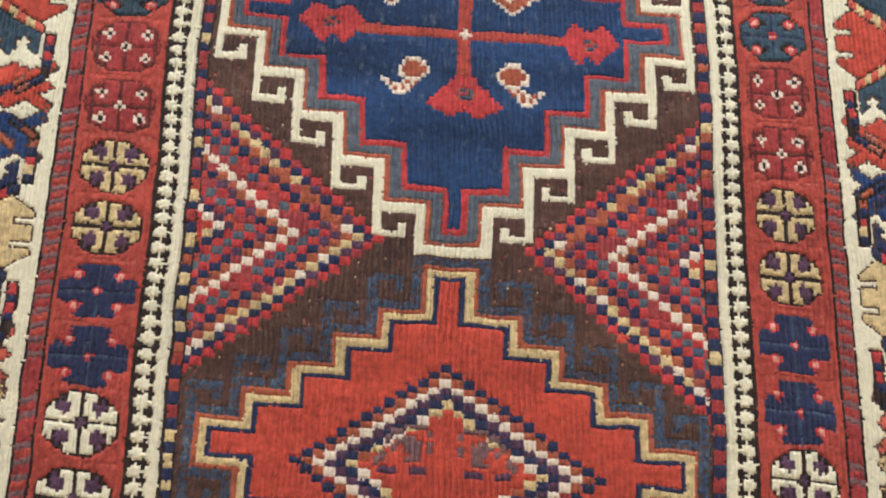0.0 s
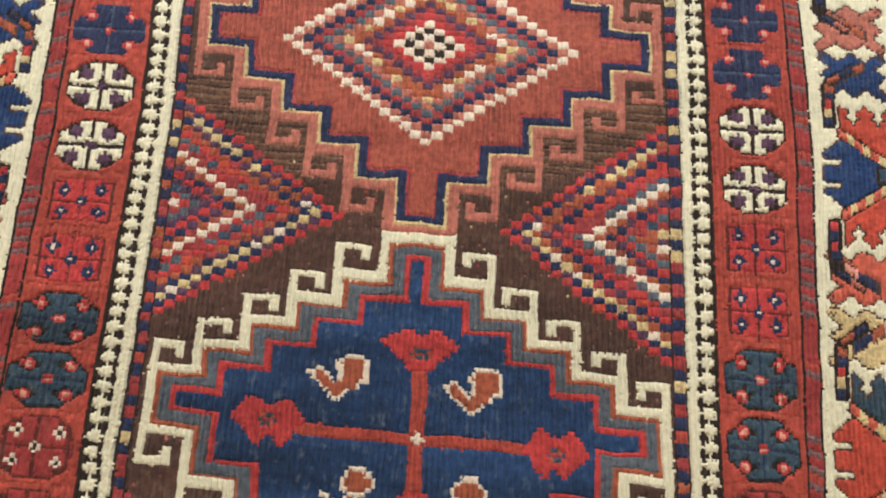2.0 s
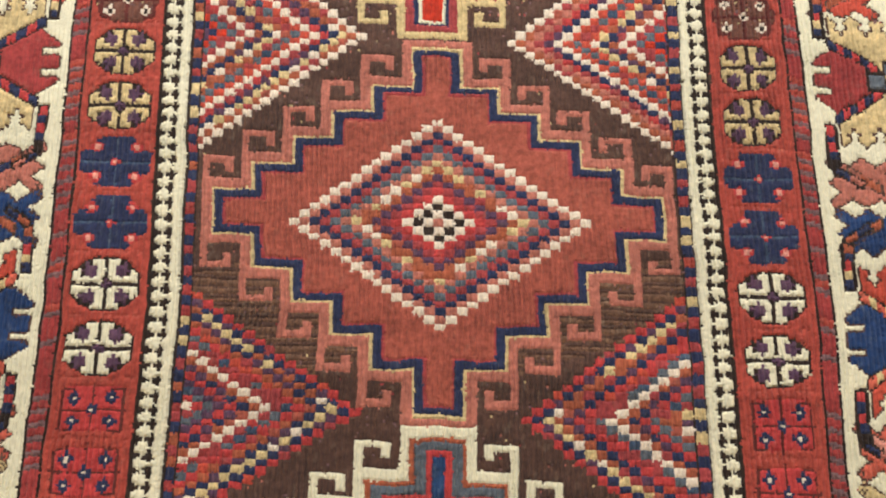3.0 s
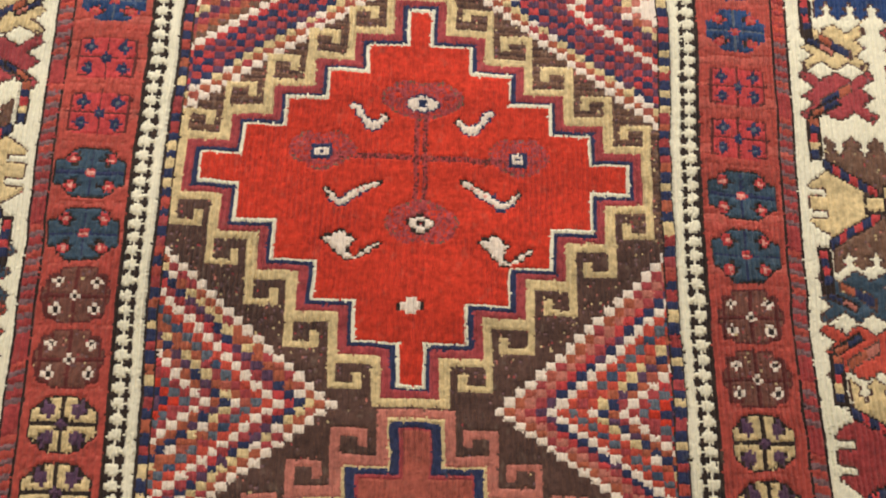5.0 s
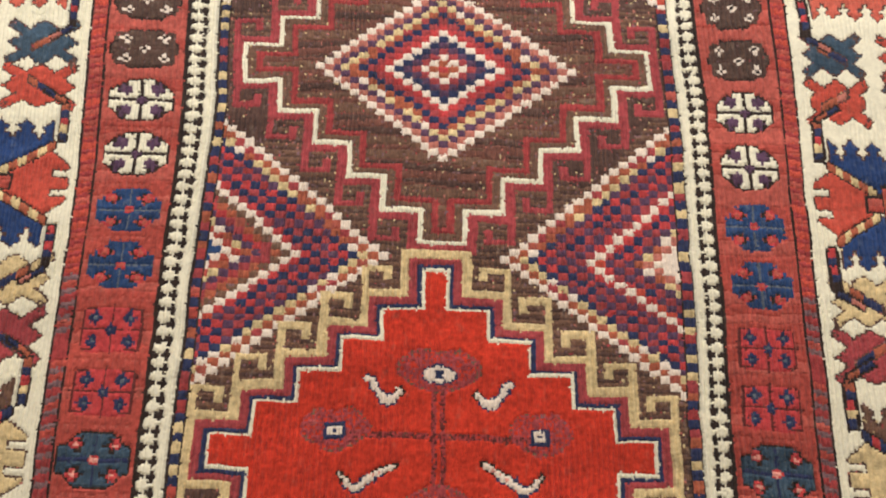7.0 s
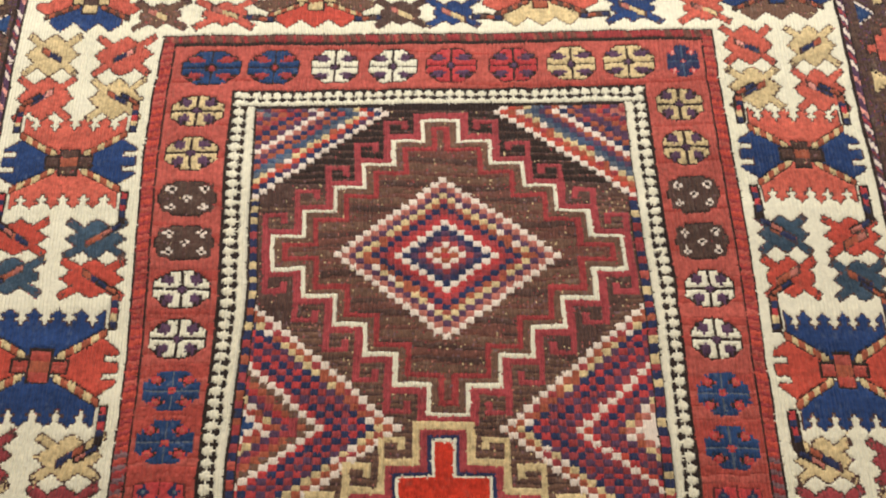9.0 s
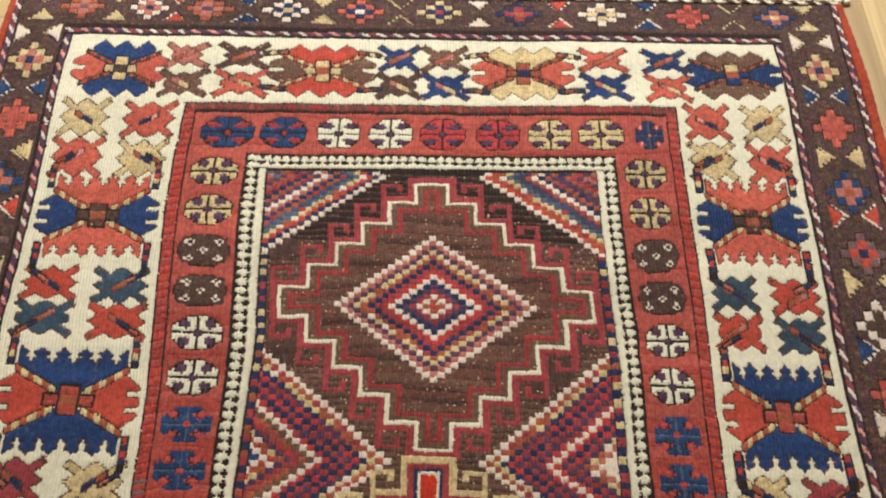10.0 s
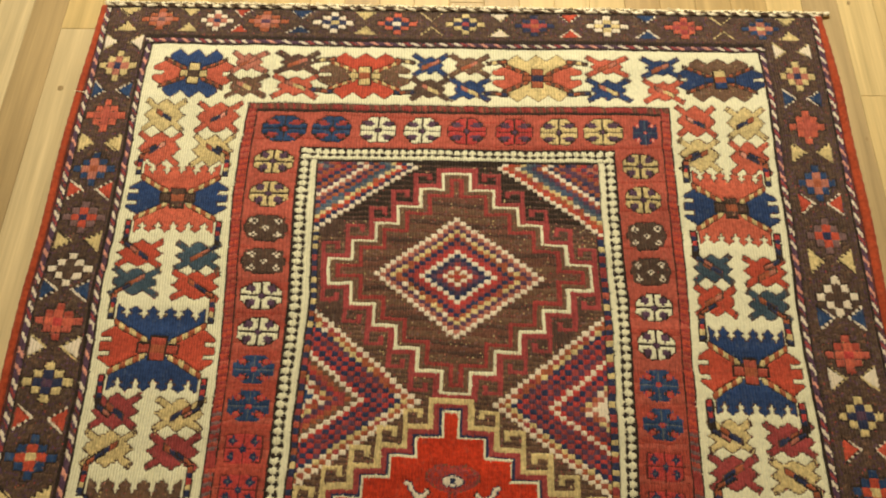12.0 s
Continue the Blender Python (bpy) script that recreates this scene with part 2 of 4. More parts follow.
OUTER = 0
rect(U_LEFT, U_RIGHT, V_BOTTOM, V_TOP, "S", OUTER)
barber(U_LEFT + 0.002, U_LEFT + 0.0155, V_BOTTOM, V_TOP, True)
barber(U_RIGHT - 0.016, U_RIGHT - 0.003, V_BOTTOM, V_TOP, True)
# dark red edges; shade beside the selvedge cord is put into their colour
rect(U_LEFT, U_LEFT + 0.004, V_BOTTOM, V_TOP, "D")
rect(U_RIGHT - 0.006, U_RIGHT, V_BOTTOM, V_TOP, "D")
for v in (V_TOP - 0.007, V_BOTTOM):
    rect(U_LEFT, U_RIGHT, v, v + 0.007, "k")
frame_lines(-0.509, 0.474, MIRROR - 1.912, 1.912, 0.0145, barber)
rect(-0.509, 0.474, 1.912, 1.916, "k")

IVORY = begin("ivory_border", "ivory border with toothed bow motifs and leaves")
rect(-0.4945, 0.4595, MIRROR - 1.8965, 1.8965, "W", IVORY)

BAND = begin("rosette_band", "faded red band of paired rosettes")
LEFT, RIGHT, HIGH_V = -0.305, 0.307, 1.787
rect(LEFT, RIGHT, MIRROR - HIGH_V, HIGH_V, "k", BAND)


def dashes(u0, u1, v0, v1, upright):
    win = window(u0, u1, v0, v1)
    u, v = grid(win)
    step = ((v + 0.25 * np.abs(u) if upright else u + 0.25 * v) / 0.0106)
    tone = np.sin(np.floor(step) * 12.9898) * 43758.5453 % 1
    paint(win, step > -1e9, "c")
    if not upright:
        paint(win, (step % 1 < 0.7) & (tone > 0.25), "a")
        return paint(win, (step % 1 < 0.3) & (tone > 0.7), "b")
    paint(win, (step % 1 < 0.42) & (tone > 0.2), "g")
    paint(win, (step % 1 < 0.40) & (v > 1.3), "c")
    paint(win, (step % 1 >= 0.40) & (v > 1.3), "e")
    paint(win, (step % 1 > 0.5) & (tone > 0.6), "R")


frame_lines(LEFT + 0.002, RIGHT - 0.002, MIRROR - HIGH_V + 0.002, HIGH_V - 0.002, 0.0102, dashes)
rect(LEFT + 0.0140, RIGHT - 0.0140, MIRROR - HIGH_V + 0.0140, HIGH_V - 0.0140, "R")

rect(LEFT + 0.014, RIGHT - 0.014, HIGH_V - 0.0165, HIGH_V - 0.0125, "k")

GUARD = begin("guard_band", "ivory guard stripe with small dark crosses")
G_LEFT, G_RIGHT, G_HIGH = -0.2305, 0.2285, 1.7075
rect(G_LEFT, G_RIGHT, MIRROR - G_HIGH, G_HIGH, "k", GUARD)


def fishbone(u0, u1, v0, v1, upright, inward):
    """Ivory stripe with two rows of small teeth; inward: which side the plain stripe lies on."""
    win = window(u0, u1, v0, v1)
    u, v = grid(win)
    across = (u - u0) / (u1 - u0) if upright else (v - v0) / (v1 - v0)
    if inward < 0:
        across = 1 - across
    step = np.abs((((v if upright else u) / 0.0115) % 1) - 0.5)
    edge = (across < 0.09) | ((across < 0.22) & (step < 0.26)) | ((across < 0.32) & (step < 0.13))
    dot = ((np.abs(across - 0.555) < 0.06) & (step < 0.41)) | ((np.abs(across - 0.555) < 0.15) & (step < 0.16))
    white = ~(edge | dot | (across > 0.95))
    paint(win, white, "W")


GW = 0.0245
fishbone(G_LEFT, G_LEFT + GW, MIRROR - G_HIGH, G_HIGH, True, 1)
fishbone(G_RIGHT - GW, G_RIGHT, MIRROR - G_HIGH, G_HIGH, True, -1)
for low, way in ((G_HIGH - 0.0215, -1), (MIRROR - G_HIGH, 1)):
    rect(G_LEFT + 0.008, G_RIGHT - 0.008, low, low + 0.0215, "k")
    fishbone(G_LEFT + 0.008, G_RIGHT - 0.008, low, low + 0.0215, False, way)

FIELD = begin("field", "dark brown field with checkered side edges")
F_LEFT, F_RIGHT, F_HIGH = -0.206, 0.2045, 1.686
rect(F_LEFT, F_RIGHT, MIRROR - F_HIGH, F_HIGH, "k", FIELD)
for u0, u1 in ((-0.2044, -0.1966), (0.1953, 0.2030)):
    v, last = MIRROR - F_HIGH, ""
    while v < F_HIGH - 0.10:
        code = "N" if last != "N" and rng.random() < 0.85 else rng.choice([c for c in "cMttoRcM" if c != last])
        step = 0.0068 + 0.0030 * rng.random()
        rect(u0, u1, v, min(v + step, F_HIGH - 0.1), code)
        v, last = v + step, code
rect(-0.1952, 0.1940, MIRROR - F_HIGH + 0.003, F_HIGH - 0.003, "K")
for v0, v1 in ((1.11, 1.46), (0.70, 0.80), (1.50, 1.57)):
    win = window(-0.1952, 0.1940, v0, v1)
    u, v = grid(win)
    streak = np.sin(v * 900 + 3 * np.sin(u * 7)) * 0.5 + 0.5
    paint(win, (streak > 0.35) & (np.abs(v - (v0 + v1) / 2) < (v1 - v0) / 2 * (0.8 + 0.2 * np.sin(u * 40))), "V")


win = window(-0.1952, 0.1940, 1.585, F_HIGH)
u, v = grid(win)
paint(win, (ink[win] == CODES.index("K")) & (np.sin(v * 700 + 2 * np.sin(u * 11)) > -0.5), "k")

# ---------------------------------------------------------------- field: checkered triangles, medallions, diamonds
def beads(u, v, apex, vc, bu, bv, side):
    i = np.floor((u - apex) * side / bu + 0.5).astype(int)
    return i, np.floor((v - vc) / bv + 0.5).astype(int)


def triangle(vc, side, apex, codes, bu, up, down, low=-1e9, high=1e9, reach=0.0):
    """Nested chevrons of beads, with their point at apex; up and down: how tall a bead is above and below it."""
    who = begin("triangle_motif")
    edge = -0.195 - reach if side < 0 else 0.194 + reach
    win = window(min(apex, edge) - 0.005, max(apex, edge) + 0.005, max(vc - 0.14, low), min(vc + 0.14, high))
    u, v = grid(win)
    i, j = beads(u, v, apex, vc, bu, np.where(v > vc, up, down), side)
    ring = i - np.abs(j)
    mask = (ring >= 0) & (u > -0.1952 - reach) & (u < 0.1940 + reach)
    choose(win, mask, codes, np.minimum(ring, len(codes) - 1), who)
    mingle(win, mask, i, j)


def mingle(win, mask, i, j, only="tMGoxN"):
    """Odd beads: the weaver eked out one dye with its neighbours."""
    lot = np.sin(i * 12.9898 + j * 78.233) * 43758.5453 % 1
    was = ink[win].copy()
    for code, odd in (("t", "ttwto"), ("M", "MMxMxc"), ("x", "xxxMxe"), ("G", "GGMlG"), ("o", "oboMo"), ("N", "NNUNUN")):
        for n, other in enumerate(odd if code in only else ""):
            paint(win, mask & (was == CODES.index(code)) & (np.floor(lot * len(odd)) == n), other)


def stairs(tops, lows, u, v, inset, lean):
    """Whether places lie in a stepped medallion, inset from its outline."""
    a = np.abs(u) + inset
    k = np.where(a < W0, 0, 1 + np.floor((a - W0) / DW)).astype(int)
    ok = k <= 5
    k = np.clip(k, 0, 5)
    return ok & (v < tops[k] - inset * lean) & (v > lows[k] + inset * lean)


W0, DW = 0.0295, 0.0325


def medallion(label, uc, top, side_high, side_low, bottom, first, layers, hook, hook_dye, lean=0.85):
    """A stepped, hooked medallion: layers of (inset, dye) from the outline in, then hooks on every tread."""
    who = begin("medallion", label)
    tops = np.array([top] + [top - first - (top - first - side_high) * k / 4 for k in range(5)])
    lows = np.array([bottom] + [bottom + first - (bottom + first - side_low) * k / 4 for k in range(5)])
    win = window(uc - 0.2, uc + 0.2, bottom - 0.005, top + 0.005)
    u, v = grid(win)
    u = u - uc
    for inset, dye in layers:
        paint(win, stairs(tops, lows, u, v, inset, lean), dye, who)
    thick = 0.0064
    for k in range(1, 6):
        end = W0 + k * DW
        for level, way in ((tops[k], 1), (lows[k], -1)):
            rise = abs(level - (tops[k - 1] if way > 0 else lows[k - 1]))
            tall = min(hook, rise * 0.8) if k > 1 else hook
            up = (v - level) * way
            a = np.abs(u)
            post = (a < end) & (a > end - thick) & (up > -0.001) & (up < tall)
            bar = (a < end) & (a > end - 0.0265) & (up > tall - thick * 0.85) & (up < tall)
            drop = (a < end - 0.0195) & (a > end - 0.0265) & (up > tall - 0.0125) & (up < tall)
            paint(win, post | bar | drop, hook_dye, who)
    return who


def diamond(uc, vc, bu, bv, codes, who=None):
    """A diamond of checkered rings; codes run from the outermost ring to the middle."""
    who = begin("diamond_motif") if who is None else who
    n = len(codes) - 1
    win = window(uc - (n + 1) * bu, uc + (n + 1) * bu, vc - (n + 1) * bv, vc + (n + 1) * bv)
    u, v = grid(win)
    i, j = beads(u, v, uc, vc, bu, bv, 1)
    ring = n - np.abs(i) - np.abs(j)
    mask = ring >= 0
    choose(win, mask, codes, np.clip(ring, 0, n), who)
    mingle(win, mask & (ring > 0), i, j, "to")


LOW_RINGS = "xNtoNxGMwoNxGxNtx"
triangle(0.3425, -1, -0.0564, LOW_RINGS, 0.0082, 0.0067, 0.0064)
triangle(0.339, 1, 0.0588, LOW_RINGS, 0.0080, 0.0066, 0.0067)
triangle(0.677, -1, -0.0631, "xNtNoxGMwoNxUGxtN", 0.00856, 0.0056, 0.0058)
triangle(0.6735, 1, 0.0677, "xNtoNxMGwoNxGotN", 0.0081, 0.0060, 0.0058)
triangle(0.9815, -1, -0.0629, "wotNMweGotNowMGrN", 0.0078, 0.0067, 0.0059)
triangle(0.9815, 1, 0.0625, "woPMNweGetNowMGrN", 0.00783, 0.0070, 0.0056)
triangle(1.322, -1, -0.0490, "wotNMNMNxwVoMUtRwB", 0.0082, 0.0067, 0.0061)
triangle(1.322, 1, 0.0527, "wotNMNMUMwxNMUtPww", 0.0078, 0.0068, 0.0060)
for side, rings in ((-1, "wNetGloNPwUoNMoUGPNMoUM"), (1, "weotGlUowNoNUoMUPGoMNUo")):
    triangle(1.675, side, side * 0.0612, rings, 0.0082, 0.0061, 0.0061, high=1.683, reach=0.009)
    triangle(MIRROR - 1.675, side, side * 0.0612, LOW_RINGS, 0.0082, 0.0061, 0.0061, low=MIRROR - 1.683, reach=0.009)

# from the far end: umber, scarlet, brick, blue and red medallions
medallion("umber stepped medallion with rose hooks", 0.0, 1.6745, 1.531, 1.476, 1.326, 0.028,
          ((0, "M"), (0.0085, "W"), (0.0128, "V"), (0.0198, "c"), (0.0256, "a")), 0.019, "M")
win = window(-0.16, 0.16, 1.36, 1.64)
u, v = grid(win)
streak = np.sin(v * 420 + np.sin(u * 23) * 1.5) + np.sin(v * 170 + 2 * np.sin(u * 13))
brown = ink[win] == CODES.index("a")
paint(win, brown & (streak > 0.3), "V")
paint(win, brown & (streak < -0.8), "K")
diamond(-0.001, 1.500, 0.0081, 0.0064, "wPUtoNMxwNUMwox")

m2 = medallion("scarlet stepped medallion with tan hooks", -0.004, 1.328, 1.194, 1.136, 0.981, 0.033,
               ((0, "t"), (0.0078, "M"), (0.0148, "N"), (0.0180, "W"), (0.0208, "r")), 0.020, "t")
medallion("brick-red stepped medallion with salmon hooks", 0.0, 0.980, 0.856, 0.803, 0.666, 0.034,
          ((0, "P"), (0.0085, "t"), (0.0110, "N"), (0.0176, "M"), (0.0198, "b")), 0.019, "P")
diamond(0.0008, 0.823, 0.00835, 0.0059, "wPNMGPtoUMxwkwP")
m4 = medallion("dark blue stepped medallion with ivory hooks", 0.0, 0.667, 0.553, 0.500, 0.334, 0.032,
               ((0, "W"), (0.0080, "o"), (0.0115, "G"), (0.0200, "x"), (0.0248, "B")), 0.0205, "W")
m5 = medallion("tomato-red stepped medallion with faded slate hooks", 0.0, 0.332, 0.210, 0.160, 0.018, 0.035,
               ((0, "l"), (0.0075, "o"), (0.0115, "t"), (0.0175, "N"), (0.0215, "e")), 0.019, "l")
diamond(0.0008, 0.177, 0.00845, 0.0055, "NowUNteeeeeeee")
CURLS = ["......llll..", "....ll....l.", "...l..ll....", "...l.llll.l.", "....l.lll.l.", "..l....ll...", ".ll...lll...", ".l..........", "..UUU..UUU.."]
for side in (-1, 1):
    art(CURLS if side < 0 else [r[::-1] for r in CURLS], side * 0.031, 0.190, 0.052, 0.033, dyes={"l": "g", "U": "U"})

# scarlet medallion: cross, four eyes and curled leaves
EYE = both(["....NNN....", "..NNwwwNN..", ".NwwwwwwwN.", "NwwwNNNwwwN", "NwwwNBNwwwN"])
SMALL_EYE = ["kkkkk", "kwwwk", "kwkwk", "kwwwk", "kkkkk"]


for u0, u1, v0, v1 in ((-0.075, 0.07, 1.1745, 1.1795), (-0.0075, 0.003, 1.13, 1.22)):
    win = window(u0, u1, v0, v1)
    u, v = grid(win)
    bar = (np.abs(u + 0.00225) > 0.0017) | (u1 - u0 > 0.02)
    paint(win, bar & (rng.random(u.shape) < 0.9), "c", m2)
    paint(win, bar & (rng.random(u.shape) < 0.42), "D", m2)
for uc, vc, ru, rv in ((-0.001, 1.229, 0.034, 0.019), (-0.0805, 1.183, 0.026, 0.018), (0.0775, 1.183, 0.025, 0.018), (0.001, 1.124, 0.030, 0.020)):
    win = window(uc - ru, uc + ru, vc - rv, vc + rv)
    u, v = grid(win)
    p, q = np.abs(u - uc) / ru, (v - vc) / rv * (1 if vc > 1.15 else -1)
    out = p ** 2 + (q / np.where(q > 0, 0.74 + 0.5 * np.minimum(p, 0.5), 1 - 0.25 * p)) ** 2
    paint(win, (out < 1) & (rng.random(u.shape) < 0.74), "M", m2)
    paint(win, (out < 1) & (out > 0.72) & (rng.random(u.shape) < 0.24), "V", m2)
art(EYE, -0.0016, 1.2245, 0.028, 0.0165, m2)
art(SMALL_EYE, -0.0808, 1.1815, 0.0165, 0.0125, m2, dyes={"k": "N"})
art(SMALL_EYE, 0.0762, 1.1805, 0.0155, 0.0125, m2, dyes={"k": "N"})
art(EYE, 0.0, 1.123, 0.024, 0.0165, m2, dyes={"N": "k", "B": "x"})
art(["..www..", "kwwwwwk", "kwwwwwk", "..www.."], -0.004, 1.0585, 0.021, 0.012, m2)
LEAF = ["..NN................", ".NwwNN..............", "NwwwwwN.............", ".NwwwwN.............", "...NwwwN............", "...NwwwN.........k..",
        "....NwwwN......kwwk.", ".....NwwwN....kwwwwk", "......NwwwNNNNwwwwk.", "......NwwwwNwwwwwk..", ".......NwwwwwwwwN...", "........NwwwwwwN....",
        ".........NNwwNN.....", "...........NN......."]
TICK = [".....................kkk", "..................kkwwwk", "................kkwwwwk.", "kk.............kwwppwk..", "kwk..........kkwpwwk....", "kwk.........Nwwwpwk.....",
        ".kwwk.....NNwwpwwN......", "..kwwk...NwwwwwN........", "..kwwwNNNwwwwN..........", "...NwwwwwwwwN...........", "...NNwwwwwwN............", ".....NwwwwN.............",
        "......NNNN.............."]
CURL = ["......kkk...............", ".....kwwwk..............", ".kkkkwwwwwkk............", "kwwwwwwwwwwwk...........", "kwwwwwwwwwwwwk..........", ".kwwwwwwwwwwk........kk.",
        "..kwwwwwwwwk........kwwk", "...kwwwwwwwk......kkwwk.", "....kwwwwwk......kwwkk..", ".....kwwwwk....kkwwk....", "......kwwwwk..kwwkk.....", ".......kwwwwkkwwk.......",
        "........kwwwwwk.........", ".........kkkk..........."]
flip = lambda rows: [r[::-1] for r in rows]
art(LEAF, -0.045, 1.2123, 0.0355, 0.0262, m2)
art(flip(LEAF), 0.0418, 1.2106, 0.036, 0.0262, m2)
art(TICK, -0.0552, 1.1464, 0.0465, 0.0225, m2)
art(flip(TICK), 0.0556, 1.148, 0.0505, 0.0245, m2)
art(CURL, -0.0527, 1.1045, 0.0465, 0.0257, m2)
art(CURL, 0.0681, 1.1045, 0.0446, 0.0257, m2)

# blue medallion: red cross with lobed ends, four hooked drops
UP = 0.008
for u0, u1, v0, v1 in ((-0.08, 0.09, 0.5115, 0.519), (UP - 0.0062, UP + 0.0052, 0.465, 0.575)):
    rect(u0, u1, v0, v1, "R", m4)


LOBED = ["......AAAA.....AAAA......", "....AAAAAAAA.AAAAAAAA....", "..AAAAAAAAAAAAAAAAAAAAA..", "AAAAAAAAAAAAAAAAAAAAAAAAA", ".AAAAAAAAAAAAAAAAAAAAAAA.",
         "...AAAAAAAoTTTTAAAAAAA...", "....AAAAATMMMMToAAAAA....", ".....AAAAAoTToTAAAAA.....", ".......AAAAAAAAAAA.......", "........AAAAAAAAA........", ".........AAAAAAA........."]
SPIKED = ["....AA.......AA....", "...AAAAA...AAAAA...", "..AAAAAAAAAAAAAAA..", ".AAAAAAAAAAAAAAAAA.", "AAAAAAAAoTTAAAAAAAA", "AAAAAAATMMMTAAAAAAA",
          ".AAAAAAATToAAAAAA..", "...AAAAAAAAAAAAA...", "....AAAAAAAAAAAA...", ".....AAAA..AAAA....", "......AA....AA....."]
art(LOBED, 0.0073, 0.5787, 0.060, 0.031, m4, dyes={"A": "x"})
art(LOBED[::-1], 0.0083, 0.4616, 0.060, 0.034, m4, dyes={"A": "x"})
art(SPIKED, -0.099, 0.517, 0.052, 0.034, m4, dyes={"A": "x"})
art([r[::-1] for r in SPIKED], 0.107, 0.513, 0.048, 0.034, m4, dyes={"A": "x"})
art([".w.", "www", ".w."], UP, 0.5155, 0.010, 0.010, m4)
DROP = ["........wwwww..", ".......wooooow.", "......woooooow.", "......wwooooow.", "..ww...wooooow.", "wwoow..wooooow.",
        ".wooow.wooooww.", "..wooowoooow...", "...wooooooow...", "....woooow.....", ".....woow......", "......ww......."]
PIP = ["......wwww..", ".....woooow.", "....woooooow", "....woooooow", "....wwoooow.", "......wwww..", "ww...wowo...", ".wowwowo....", "..wowow.....", "...www......"]
art(DROP, -0.0505, 0.5543, 0.049, 0.0345, m4)
art(DROP, 0.047, 0.5525, 0.047, 0.035, m4)
art(PIP, -0.0385, 0.4763, 0.039, 0.0325, m4)
art(flip(PIP), 0.0525, 0.4747, 0.040, 0.036, m4)
# ---------------------------------------------------------------- rosette band
OCTAGON = whole([".....AAAA", "...UkAAAA", "..kUUUAAA", ".AUUUUAAA", "AAkUUUAAA", "AAAAUAAAA", "AAAAAAAkU", "AAAAAAkUU"])
CROSSLET = whole(["......AAAAAA", ".....AAAAAAA", "....xxkAAAAA", "...xxpxkAAAA", "..Axppxk.AAA", "AAAkxxkAAAAA", "AAAAAk.AAAAA", "AAAAAAAAAAAA", "AAAAAAAAAAxx", "AAAAAAAAAxpp"])
CROSS = whole(["......AAAAAA", ".....AAAAAAA", "....xxAAAAAA", "...xppxAAAAA", "...xppxAAAAA", ".AAAxxAAAAAA", "AAAAAAAAAAAA", "AAAAAAAAAAAA", "AAAAAAAAAAAx", "AAAAAAAAAAxp"])
QUINCUNX = both(["....DDDDDDDDD....", "..DwDDDDDDDDDwD..", ".DwkwDDDDDDDwkwD.", ".DDwDDDDDDDDDwDD.", "DDDDDDDDwDDDDDDDD", "DDDDDDDwkwDDDDDDD"])
FIVE = whole(["............", "...xxxxxxxxx", "..xxxNxxxxxx", "..xxNNNxxxxx", "..xNNwNNxxxx", "..xxNNNxxxxx", "..xxxNxxxxxN", "..xxxxxxxxNN", "..xxxxxxxNNw"])
KINDS = {"W": (OCTAGON, {"A": "W"}, "k"), "T": (OCTAGON, {"A": "t"}, "k"), "N": (CROSS, {"A": "N"}, "l"), "B": (CROSSLET, {"A": "B", "p": "q"}, "G"),
         "G": (CROSSLET, {"A": "T"}, "N"), "H": (OCTAGON, {"A": "B", "U": "c"}, "k"), "C": (QUINCUNX, {"D": "c"}, "D"), "D": (QUINCUNX, {"D": "a"}, "D"), "E": (QUINCUNX, {"D": "S"}, "K"),
         "F": (FIVE, {}, "D"), "X": (FIVE, {"w": "G"}, "D"), "M": (OCTAGON, {"A": "x"}, "k")}

ROSETTES = {"W": "ivory octagon rosette", "T": "tan octagon rosette", "N": "navy cross rosette with pink dots", "B": "blue hooked rosette", "G": "teal hooked rosette", "H": "blue octagon rosette",
            "C": "rose square with white florets", "D": "maroon square with white florets", "E": "brown square with white florets", "F": "crimson square with white-eyed navy dots",
            "X": "crimson square with navy dots", "M": "crimson octagon rosette"}


def rosette(kind, uc, vc, turn=False, wide=0.051, tall=0.0395):
    chart, dyes, line = KINDS[kind]
    who = begin("rosette", ROSETTES[kind])
    art(chart, uc, vc, wide, tall, who, turn, dyes)
    if chart is not FIVE and kind not in "BN":
        win = window(uc - wide * 0.6, uc + wide * 0.6, vc - tall * 0.6, vc + tall * 0.6)
        rim = rim_of(owner[win] == who)
        paint(win, rim, "k" if vc > 1.4 or kind in "WTG" else "D", who)
    w, h, t = wide / 2, tall / 2, 0.0014 if kind in "MWTCDE" else 0.0009
    heart_dyes = ink[window(uc - 0.004, uc + 0.004, vc - 0.004, vc + 0.004)].copy()
    rect(uc - t, uc + t, vc - h, vc + h, line, who)
    rect(uc - w, uc + w, vc - t, vc + t, line, who)
    ink[window(uc - 0.004, uc + 0.004, vc - 0.004, vc + 0.004)] = heart_dyes
    if chart in (FIVE, QUINCUNX):
        for side in (-1, 1):
            rect(uc + side * w * 0.86 - t, uc + side * w * 0.86 + t, vc - h * 0.8, vc + h * 0.8, line, who)
            for up in (-1, 1):
                rect(uc + side * w * 0.86, uc + side * w * 0.5, vc + up * h * 0.8 - t, vc + up * h * 0.8 + t, line, who)


